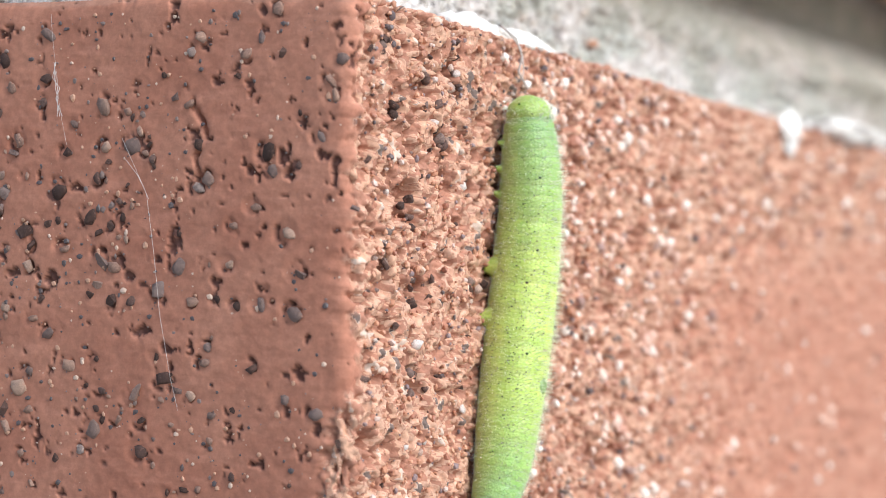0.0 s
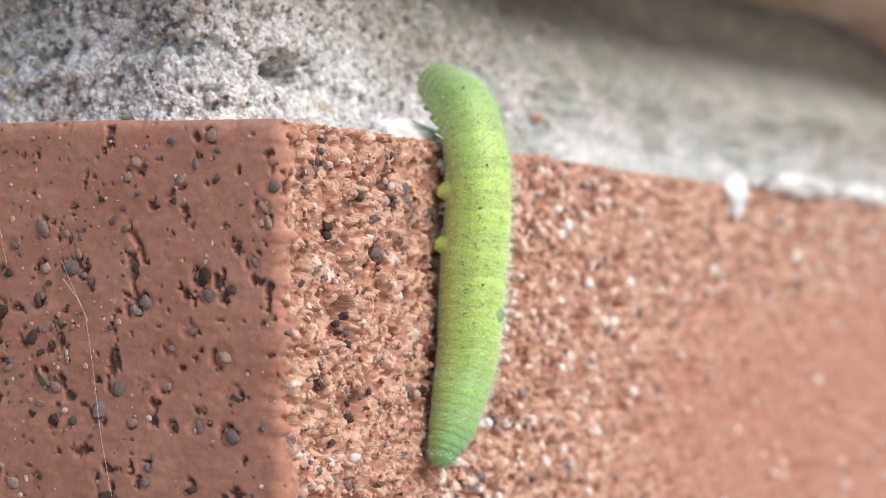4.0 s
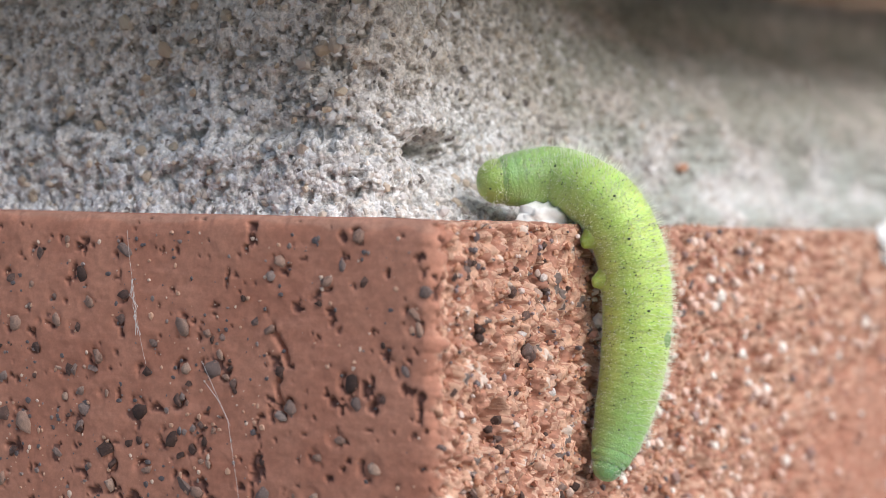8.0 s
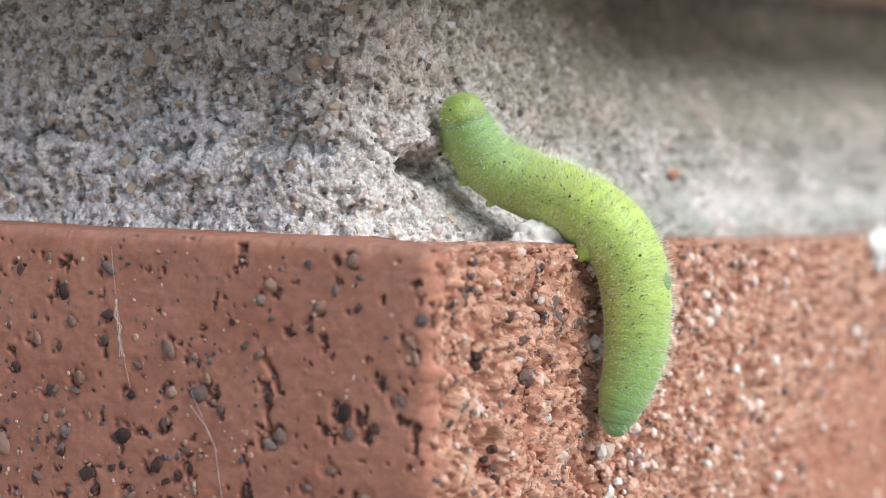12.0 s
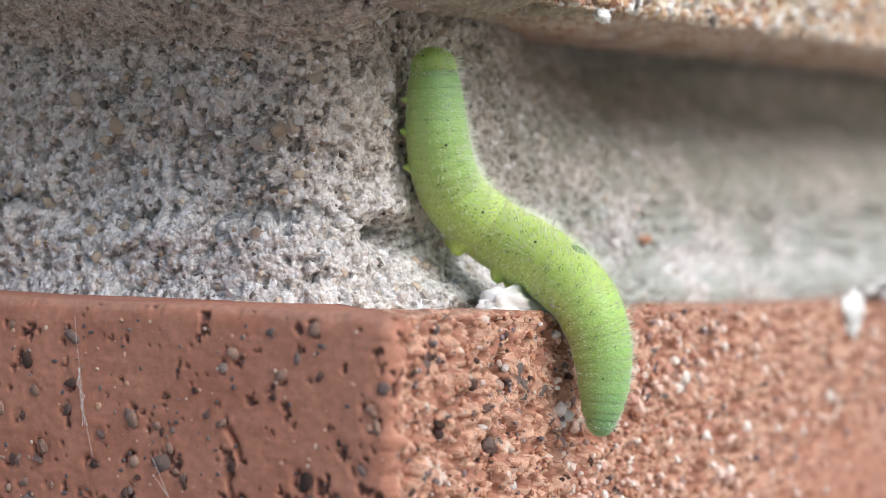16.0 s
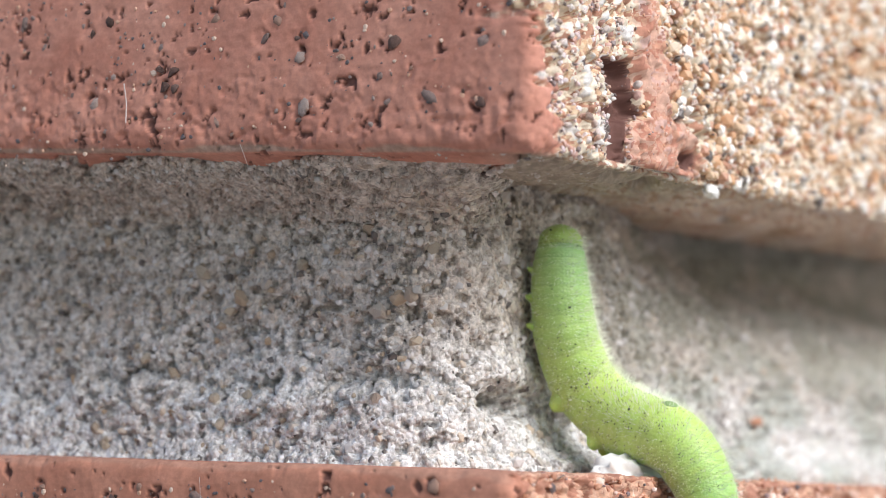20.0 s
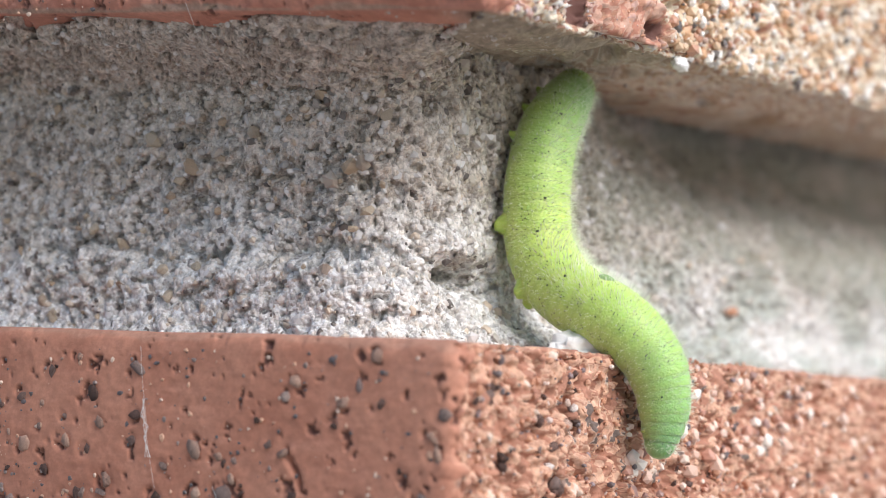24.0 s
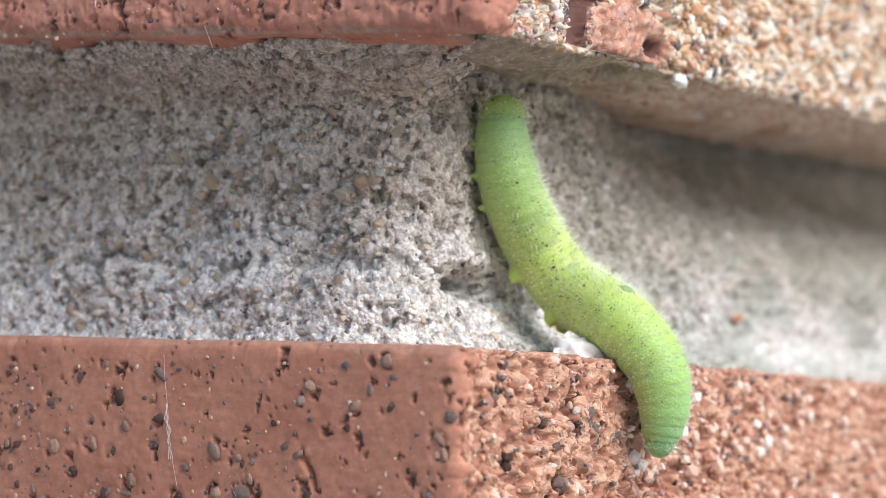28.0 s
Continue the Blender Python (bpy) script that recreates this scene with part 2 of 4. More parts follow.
def spaced(*stretches):
    """Positions along a line: stretches of (start, end, spacing)."""
    out = [np.arange(a, b, s) for a, b, s in stretches]
    return np.concatenate(out + [[stretches[-1][1]]])


def corner_sheet(s, profile, radius, slope):
    """A sheet wrapped round an upright corner. s: along the wall (below 0 the front face, above it the side face);
    profile: rows of (z, inset, outward, upward). Gives points and normals in millimetres, and s and z as grids."""
    z, inset, out, up = (np.array(c, float)[:, None] for c in zip(*profile))
    arc = radius * math.pi / 2
    ang = np.clip((s + arc / 2) / arc, 0, 1) * math.pi / 2
    x = np.where(s < -arc / 2, s + arc / 2 - radius, -radius + radius * np.sin(ang))
    y = np.where(s > arc / 2, s - arc / 2 + radius, radius - radius * np.cos(ang))
    x = x + slope * np.maximum(y - radius, 0)
    nx, ny = np.sin(ang), -np.cos(ang)
    px = np.minimum(x[None] + 0 * z, -inset + slope * np.maximum(y[None], 0))
    py = np.maximum(y[None] + 0 * z, inset)
    pos = np.stack([px, py, z + 0 * px], -1)
    free = np.where(s[None] < 0, step(0.0, 0.8, -inset - x[None] + radius), step(0.0, 0.8, y[None] - inset + radius))
    nor = np.stack([out * nx, out * ny, 0.5 * up + 0 * nx], -1) * free[..., None]
    run = z + np.sign(up) * inset
    return pos, nor, s[None] + 0 * z, run + 0 * s[None]


def rounded(z_edge, inner, r, sign, n=7):
    """Profile of an edge: from the inner end of a flat top (sign 1) or underside (-1), round the arris, ending on the face."""
    flat = [(z_edge, d, 0.0, sign) for d in np.concatenate([np.linspace(inner, 7.0, 4)[:-1], np.arange(7.0, r, -0.12)])]
    arc = [(z_edge - sign * r * (1 - math.cos(q)), r * (1 - math.sin(q)), math.sin(q), sign * math.cos(q)) for q in np.linspace(0, math.pi / 2, n)]
    return flat + arc


def stone_mesh(name, seed, mat, corners=13):
    """A broken grain: the hull of random points on a ball, with blunt arrises."""
    rs = random.Random(4000 + seed)
    bm = bmesh.new()
    for _ in range(corners):
        d = Vector((rs.gauss(0, 1), rs.gauss(0, 1), rs.gauss(0, 1))).normalized()
        bm.verts.new(d * rs.uniform(0.8, 1.1))
    bmesh.ops.convex_hull(bm, input=bm.verts[:])
    bmesh.ops.delete(bm, geom=[v for v in bm.verts if not v.link_faces], context="VERTS")
    bmesh.ops.recalc_face_normals(bm, faces=bm.faces[:])
    me = bpy.data.meshes.new(name)
    bm.to_mesh(me)
    bm.free()
    me.materials.append(mat)
    return me


# ---- setting: ground and the core of the wall ----
def box(name, lo, hi, mat, parent=None):
    bm = bmesh.new()
    bmesh.ops.create_cube(bm, size=1.0)
    for v in bm.verts:
        v.co = Vector([(lo[k] + hi[k]) / 2 + v.co[k] * (hi[k] - lo[k]) for k in range(3)])
    bmesh.ops.bevel(bm, geom=bm.edges[:], offset=0.002, segments=2, affect="EDGES")
    me = bpy.data.meshes.new(name)
    bm.to_mesh(me)
    bm.free()
    me.materials.append(mat)
    return new(name, me)


paving = plain("pale_concrete", (0.36, 0.34, 0.31), 0.9)
gx = np.array([-900.0, -30, -6, -2, -1, 0, 1, 2, 6, 30, 900])
gg = np.stack(np.meshgrid(gx, gx, indexing="xy"), -1).reshape(-1, 2)
ground = new("ground", mesh_of("ground", np.c_[gg, 0 * gg[:, 0] - 0.75], grid_faces(11, 11), paving))
tagged(ground, "pale concrete ground in front of the wall", "ground", kind="structure")
core = box("wall_core", (-0.6, 0.011, -0.75), (-0.0115, 0.6, -0.066), brick_low)
tagged(core, "plain red brickwork below the joint", "wall", kind="structure")
top_core = box("wall_top", (-0.6, 0.011, 0.076), (-0.0115, 0.6, 0.6), brick_high)
tagged(top_core, "plain pink brickwork above the joint", "wall", kind="structure")


# ---- lower brick ----
# larger grit: place along the face, height, radius, by colour
DARK_UPPER = [(-17.8, -1.2, 0.24), (-15.7, -2, 0.29), (-3.1, -2.2, 0.26), (-19.2, -2.2, 0.26), (-13.7, -2.8, 0.26), (-18.3, -3.3, 0.16),
              (-13.8, -3.7, 0.22), (-7.7, -3.7, 0.17), (-11, -3.9, 0.39), (-2.3, -4.4, 0.16), (-12.3, -4.6, 0.2), (-18, -4.9, 0.24),
              (-6.6, -5.5, 0.25), (-12.6, -5.7, 0.26), (-15.2, -5.7, 0.26), (-16.1, -5.7, 0.27), (-16.4, -5.7, 0.24), (-3.6, -5.8, 0.31),
              (-8.7, -6, 0.19), (-11.2, -6.7, 0.29), (-6.2, -6.8, 0.32), (-13, -7.2, 0.4), (-19.7, -7.6, 0.33), (-0, -7.9, 0.21),
              (-15.9, -8, 0.24), (-11.5, -8.2, 0.35), (-10, -8.2, 0.17)]
DARK_LOWER = [(-13, -8.3, 0.2), (-13.5, -8.4, 0.26), (-10.5, -8.5, 0.19), (-14.6, -8.8, 0.36), (-11.1, -8.8, 0.27), (-17, -9, 0.24),
              (-19.2, -9.1, 0.29), (-14.3, -9.3, 0.28), (-10.9, -9.8, 0.37), (-2.2, -10.2, 0.31), (-11.1, -10.7, 0.25),
              (-11.5, -11.1, 0.29), (-10.5, -11.3, 0.33), (-2.4, -11.7, 0.33), (-13.4, -12.7, 0.28), (-11.1, -13.6, 0.18),
              (-4.2, -13.7, 0.3), (-7.7, -14.1, 0.13), (-14.3, -14.2, 0.24), (-8, -14.3, 0.31), (-9.2, -14.8, 0.4), (-5, -15.3, 0.15),
              (-15.5, -15.7, 0.35), (-9, -15.9, 0.25), (-11.3, -16.3, 0.35), (-0.6, -16.3, 0.18), (-9, -17, 0.33)]
GREY_GRIT = [(-13.6, -1.1, 0.32), (-7.4, -10, 0.32), (-8.3, -10.9, 0.27), (-9.6, -5.5, 0.35), (-0.6, -2.5, 0.24), (-3.8, -11.4, 0.24),
             (-1.5, -15.3, 0.25), (-3.4, -6.5, 0.24), (-6.6, -7.1, 0.26), (-7, -2, 0.23), (-4, -1.6, 0.22), (-1.4, -5.3, 0.22),
             (-6.1, -13, 0.21), (-11.8, -17.1, 0.2), (-15.9, -7.9, 0.24), (-2.8, -14.8, 0.27), (-19.7, -6.1, 0.2), (-15.6, -7.2, 0.26)]
BROWN_GRIT = [(-7.1, -4, 0.27), (-2.7, -8.8, 0.36), (-14.8, -14.8, 0.34), (-14.1, -12.1, 0.26), (-5.2, -9.9, 0.26), (-0.9, -3.8, 0.25),
              (-1, -3.3, 0.25), (-3.3, -0.6, 0.22), (-14.9, -5.3, 0.3), (-9.8, -4.2, 0.27), (-6.8, -11.3, 0.23), (-6.2, -13.6, 0.24),
              (-12.4, -13.9, 0.28), (-12.7, -9.4, 0.28), (-10.4, -10.1, 0.31), (-10.8, -5.5, 0.27), (-6.6, -1.5, 0.23), (-4.6, -2.2, 0.28),
              (-14.4, -10.1, 0.28), (-15.5, -11.7, 0.24), (-14.3, -15.7, 0.26), (-6.8, -14.8, 0.23), (-15.4, -16.4, 0.29), (-5, -8.5, 0.2),
              (-4.1, -7.8, 0.24), (-15.4, -3.1, 0.24), (-17, -3.8, 0.28), (-19.1, -4, 0.28), (-15, -5.2, 0.31), (-18.7, -7.9, 0.45),
              (-19.8, -10.2, 0.29)]
HIGH_GRIT = [(-16.0, 15.6), (-15.2, 15.5), (-15.7, 14.9), (-15.2, 14.8), (-19.5, 17.5), (-18.6, 17.9), (-9.3, 15.4), (-7.4, 15.2),
             (-5.1, 15.5), (-3.6, 13.3), (-1.4, 15.1), (-13.3, 17.3), (-13.1, 13.3), (-19.3, 14.6), (-10.9, 16.3), (-10.3, 16.9),
             (-1.5, 12.9), (-9.1, 13.5), (-23.2, 18.4)]


def scatter(rng, fixed, count, x0, x1, z0, z1, r0, r1, cluster):
    """Grit on a face: the given ones, and smaller ones strewn between, thicker towards the clusters' side."""
    out = [(q[0], q[1], q[2] if len(q) > 2 else rng.uniform(0.24, 0.42)) for q in fixed]
    while len(out) < count:
        x, z = rng.uniform(x0, x1), rng.uniform(z0, z1)
        gather = float(fbm(np.array(x * 0.42), np.array(z * 0.3), 88, 3))
        if rng.random() > cluster(x, z) * min(1.0, max(0.06, 0.35 + 3.0 * gather)):
            continue
        r = r0 + (r1 - r0) * rng.random() ** 1.15
        if all((x - a) ** 2 + (z - b) ** 2 > (0.78 * (r + c)) ** 2 for a, b, c in out):
            out.append((x, z, r))
    return out


def hollow(S, Z, seed):
    return step(0.09, 0.22, fbm(S * 0.95, Z * 0.8, seed + 36, 4))


def brick_sheet(name, s, profile, radius, slope, mat, grit, seed, rough_at, tilt, origin, worn, groove, coat_lit_edge, ragged):
    pos, nor, S, Z = corner_sheet(s, profile, radius, slope)
    rough_at = rough_at(Z)
    wob = ragged * (fbm(S * 0 + 3.1, Z * 0.5, seed + 40, 4) * 2.0 + fbm(S * 0.6 + 8.1, Z * 3.0, seed + 45, 3) * 1.1)
    rough = step(-0.35, 0.35, S - rough_at - wob) * worn(S, Z)
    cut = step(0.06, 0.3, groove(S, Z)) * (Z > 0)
    rough = rough * (1 - cut)
    # smooth face: gentle swell, drag marks, small pits
    h = 0.20 * fbm(S * 0.22, Z * 0.22, seed, 3) + 0.035 * fbm(S * 0.9, Z * 1.2, seed + 5, 4)
    h = h + 0.020 * fbm(S * 1.1, Z * 6.0, seed + 9, 3)
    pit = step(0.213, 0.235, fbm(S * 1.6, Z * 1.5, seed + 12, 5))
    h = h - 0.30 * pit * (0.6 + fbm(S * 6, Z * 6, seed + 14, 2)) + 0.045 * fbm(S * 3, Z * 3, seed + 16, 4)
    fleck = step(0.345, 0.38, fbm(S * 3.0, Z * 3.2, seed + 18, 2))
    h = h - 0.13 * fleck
    # mask for pits, stone dents and cavity, where painted shade deepens the clay
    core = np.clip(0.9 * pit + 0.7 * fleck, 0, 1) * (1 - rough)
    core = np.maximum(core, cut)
    front = np.where(S < 0.5, 1.0, 0.0)
    seat, dents = 0 * S, 0 * S
    for x, z, r in grit:
        d2 = ((S - x) ** 2 + (Z - z) ** 2) / (r * r)
        near = d2 < 4
        away = np.sqrt(d2[near])
        lean = x * 37.0 + z * 11.0
        side = ((S[near] - x) * math.cos(lean) + (Z[near] - z) * math.sin(lean)) / (r * away + 1e-6)
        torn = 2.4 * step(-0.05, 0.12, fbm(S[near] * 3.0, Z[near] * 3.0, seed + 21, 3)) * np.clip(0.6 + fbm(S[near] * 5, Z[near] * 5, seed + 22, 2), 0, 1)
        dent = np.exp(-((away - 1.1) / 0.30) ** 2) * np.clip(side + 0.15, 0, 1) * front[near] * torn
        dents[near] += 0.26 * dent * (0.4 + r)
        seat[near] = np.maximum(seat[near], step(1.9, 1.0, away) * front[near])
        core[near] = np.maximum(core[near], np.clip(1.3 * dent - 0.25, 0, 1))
    h = h * (1 - 0.9 * seat) - 0.02 * seat - dents
    # rough face: packed grains of two sizes, holes between them
    d1, d2, own1 = grains(S / 0.46 + 0.5 * fbm(S * 2, Z * 2, seed + 50, 2), Z / 0.42, seed + 20)
    e1, e2, own2 = grains(S / 0.21, Z / 0.20, seed + 30)
    g = 0.15 * (1 - d1) * (0.1 + own1) + 0.15 * (1 - e1) * (0.1 + own2) + 0.7 * fbm(S * 0.5, Z * 0.5, seed + 33, 4)
    hole = hollow(S, Z, seed)
    crumb = step(0.05, 0.17, fbm(S * 3.2, Z * 3.2, seed + 38, 2))
    pore = step(0.10, 0.16, fbm(S * 1.5, Z * 1.5, seed + 64, 3))
    g = g - 0.5 * hole - 0.24 * crumb - 0.24 * pore - 0.16 + 0.34 * fbm(S * 3.6, Z * 3.6, seed + 60, 4)
    chip = step(-1.1, 0.0, S - rough_at - wob) * (1 - step(0.0, 1.3, S - rough_at - wob))
    g = np.where(np.abs(nor[..., 2]) > 0.45, 0.6 * g, g)
    h = h * (1 - rough) + g * rough - 0.15 * chip * (0.6 + 1.5 * fbm(S * 1.4, Z * 1.4, seed + 62, 3)) - groove(S, Z)
    if ragged > 2:
        h = h + step(4.5, 0.5, Z) * (Z > 0) * (1 - rough) * (0.22 * fbm(S * 0.6, Z * 0.6, seed + 66, 5) + 0.20 * fbm(S * 3.0, Z * 2.4, seed + 67, 4) - 0.12 * step(0.08, 0.14, fbm(S * 1.8, Z * 2.6, seed + 68, 4)))
        under_side = step(-0.4, -1.6, Z)
        h = h + under_side * (1.9 * fbm(S * 0.22, Z * 0.3, seed + 69, 4) - 1.3 * step(0.14, 0.24, fbm(S * 0.3, Z * 0.45, seed + 71, 3)))
    arris = np.exp(-(Z / 0.4) ** 2)
    h = h - arris * (0.10 + 0.9 * (fbm(S * 0.9, S * 0 + 1.0, seed + 70, 4) - 0.05).clip(0)) * (1 - 0.5 * rough)
    pos = pos + nor * h[..., None]
    tone = np.where(own1 < 0.55, own2 * 0.86, own1)
    # holes and pores take a darker clay tone, their shade put into colour
    tone = np.where((hole > 0.8) | (crumb > 0.75) | (pore > 0.6), 0.56 + 0.1 * own2, tone)
    pos[..., 2] += np.where(S < 0, tilt[0] * (-pos[..., 0]).clip(0), tilt[1] * pos[..., 1].clip(0, 130 if tilt[1] > 0 else 60))
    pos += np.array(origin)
    me = mesh_of(name, pos.reshape(-1, 3) * MM, grid_faces(*S.shape), mat, (("tone", tone), ("rough", rough), ("coat_lit_edge", coat_lit_edge(S, Z)), ("core", core)))
    return me


def grit_part(brick, name, stones, rng, x, z, r, proud, y=0.0, label=""):
    proud += 0.03 * r
    ob = new(name, rng.choice(stones))
    ob.matrix_basis = Matrix.LocRotScale(mm((x, y, z)), Euler((0, rng.uniform(0, 6.28), rng.uniform(-0.3, 0.3))),
                                         mm((r * rng.uniform(0.7, 1.25), r * 0.5, r * rng.uniform(0.8, 1.45))))
    ob.location.y += (r * 0.5 * 0.55 - proud) * MM
    return under(ob, brick, label)


rng = random.Random(7)
dark_stones = [stone_mesh("grit", k, dark_stone, 11 if k < 5 else 24) for k in range(10)]
for me in dark_stones[5:]:
    me.shade_smooth()
pale_stones = [stone_mesh("sand_grain", 10 + k, pale_stone, 26) for k in range(5)]
tan_stones = [stone_mesh("pebble", 20 + k, tan_stone) for k in range(4)]

grey_stones = [stone_mesh("grit", 40 + k, grey_stone, 22) for k in range(4)]
brown_stones = [stone_mesh("grit", 50 + k, brown_stone, 18) for k in range(5)]
for me in grey_stones + brown_stones + pale_stones:
    me.shade_smooth()

KNOWN = DARK_UPPER + DARK_LOWER + GREY_GRIT + BROWN_GRIT
low_grit = scatter(rng, KNOWN, 290, -24, -0.8, -23, -0.7, 0.06, 0.22, lambda x, z: 0.10 + 0.90 * min(1, max(0, (-x - 3) / 8)) * (0.35 + 0.65 * min(1, max(0, (-z - 2) / 5))))
high_grit = scatter(rng, HIGH_GRIT, 105, -28, -0.6, 12.2, 21, 0.06, 0.19, lambda x, z: 0.7)

S_LOW = spaced((-210, -30, 9), (-30, -26, 0.3), (-26, 16, 0.075), (16, 32, 0.14), (32, 70, 0.3), (70, 130, 0.8), (130, 215, 3))
SIDE_PITS = [(6.6, -4.7, 0.35), (4.2, -7.1, 0.42), (4.0, -8.1, 0.25), (7.6, -2.7, 0.22), (9.9, -11.0, 0.35), (5.3, -10.7, 0.4), (7.0, -5.2, 0.25),
             (7.7, -1.9, 0.22), (5.0, -14.4, 0.35), (1.9, -10.0, 0.3), (2.0, -1.8, 0.2), (5.1, -2.6, 0.2), (3.1, -4.0, 0.2), (9.0, -6.6, 0.3)]


def side_pits(S, Z):
    """Deep broken pores in the rough face."""
    deep = 0 * S
    for s0, z0, w in SIDE_PITS:
        d = np.hypot((S - s0) / (1.5 * w), (Z - z0) / w) + 0.8 * fbm(S * 2.5, Z * 2.5, 97, 2)
        deep = np.maximum(deep, step(1.25, 0.75, d))
    return 1.0 * deep


def crease(S, Z):
    """A broken upright tear in the smooth face."""
    at = -6.45 + 1.6 * fbm(Z * 0.6, Z * 0 + 2.0, 57, 3)
    return 0.45 * np.exp(-((S - at) / (0.07 + 0.16 * np.clip(fbm(Z * 1.4, Z * 0 + 5.0, 58, 3) + 0.2, 0, 1))) ** 2) * step(-7.6, -7.0, Z) * step(-2.4, -3.0, Z) * step(-0.12, 0.06, fbm(S * 1.2, Z * 0.9, 56, 3))


def bald(S, Z):
    """Where the side face is rubbed smooth."""
    return 0.75 * step(24, 44, S + 10 * fbm(S * 0.1, Z * 0.15, 59, 3)) * step(-8.0, -15, Z - 0.06 * S + 5 * fbm(S * 0.12, Z * 0.2, 60, 3))


low_profile = rounded(0.0, 12.0, 0.35, 1) + [(z, 0, 1, 0) for z in -spaced((0.42, 21.5, 0.085), (21.5, 26, 0.3), (26, 64, 4))] + rounded(-65.0, 12.0, 0.35, -1)[::-1]
# top arris: faint pale strip, mortar residue plus a painted lit edge
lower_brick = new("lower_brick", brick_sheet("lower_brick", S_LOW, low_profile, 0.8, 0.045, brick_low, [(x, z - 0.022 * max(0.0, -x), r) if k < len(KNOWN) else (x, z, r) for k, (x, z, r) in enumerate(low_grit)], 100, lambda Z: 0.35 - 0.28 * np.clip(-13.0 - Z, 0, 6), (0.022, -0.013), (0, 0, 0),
                                             lambda S, Z: 1 - 0.85 * bald(S, Z), lambda S, Z: side_pits(S, Z) + crease(S, Z),
                                             lambda S, Z: 0.2 * step(-0.30, -0.08, Z + 0.9 * fbm(S * 0.5, Z, 91, 3)) * step(0.4, -0.4, S) * (Z < 0.6), 1.0))
tagged(lower_brick, "red clay brick with dark grit and a coarse sandy side face", "brick")
GREYS, BROWNS = len(DARK_UPPER + DARK_LOWER), len(DARK_UPPER + DARK_LOWER + GREY_GRIT)
for k, (x, z, r) in enumerate(low_grit):
    kind = dark_stones if k < GREYS else grey_stones if k < BROWNS else brown_stones if k < len(KNOWN) else rng.choice((dark_stones, dark_stones, brown_stones))
    grit_part(lower_brick, "grit", kind, rng, x, z if k < len(KNOWN) else z + 0.022 * max(0.0, -x), r, 0.16 * r)

FINE = ((0.0, (0.10, 0.08, 0.08)), (0.4, (0.22, 0.16, 0.14)), (0.6, (0.52, 0.30, 0.20)), (0.85, (0.62, 0.46, 0.36)))


def joined_grains(name, brick, centres, radii, seed, stops, label, flat=(1, 1, 1), smooth=False):
    """Grains too many to count, joined into one part."""
    rs = np.random.RandomState(seed)
    bm = bmesh.new()
    bmesh.ops.create_icosphere(bm, subdivisions=1, radius=1.0)
    base = np.array([v.co[:] for v in bm.verts])
    tri = np.array([[v.index for v in f.verts] for f in bm.faces])
    bm.free()
    count = len(centres)
    shape = base[None] * rs.uniform(0.65, 1.25, (count, 1, 3)) * (1 + 0.5 * (rs.rand(count, len(base), 1) - 0.5))
    pos = shape * np.array(flat) * np.asarray(radii)[:, None, None] + np.asarray(centres)[:, None]
    faces = (tri[None] + len(base) * np.arange(count)[:, None, None]).reshape(-1, 3)
    me = mesh_of(name, pos.reshape(-1, 3) * MM, faces, island_material(name, stops, 0.42), smooth=smooth)
    return tagged(under(new(name, me), brick, label), kind="stuff")


def bedded(name, owner, count, keep, seed, r0, r1, stops, label, flat=(1, 1, 1)):
    """Grains half sunk in an owner's own surface, wherever keep(points in millimetres) holds."""
    co = np.empty(len(owner.data.vertices) * 3)
    owner.data.vertices.foreach_get("co", co)
    co = co.reshape(-1, 3) / MM
    rs = np.random.RandomState(seed)
    pool = np.nonzero(keep(co))[0]
    pick = rs.choice(pool, count, replace=False)
    radii = r0 + (r1 - r0) * rs.rand(count) ** 2.2
    out = np.empty(len(co) * 3)
    owner.data.vertices.foreach_get("normal", out)
    centres = co[pick] - out.reshape(-1, 3)[pick] * (radii * rs.uniform(0.4, 0.85, count))[:, None]
    return joined_grains(name, owner, centres, radii, seed, stops, label, flat)


def fine_grit(brick, count, x0, x1, z0, z1, seed):
    rs = np.random.RandomState(seed)
    x, z = x0 + (x1 - x0) * rs.rand(count) ** 1.4, rs.uniform(z0, z1, count)
    r = 0.03 + 0.11 * rs.rand(count) ** 3
    joined_grains("fine_grit", brick, np.stack([x, 0.012 + 0 * x, z], -1), r, seed, FINE, "fine dark and rusty specks in the clay", (1, 0.5, 1))


fine_grit(lower_brick, 2600, -25.0, -0.6, -22.0, -0.4, 61)

# ---- upper brick ----
def crack_right(Z):
    return np.interp(Z, [0.03, 0.89, 1.9, 2.33, 2.9, 3.67, 4.51], [7.5, 7.51, 7.74, 9.18, 8.52, 8.09, 7.89])


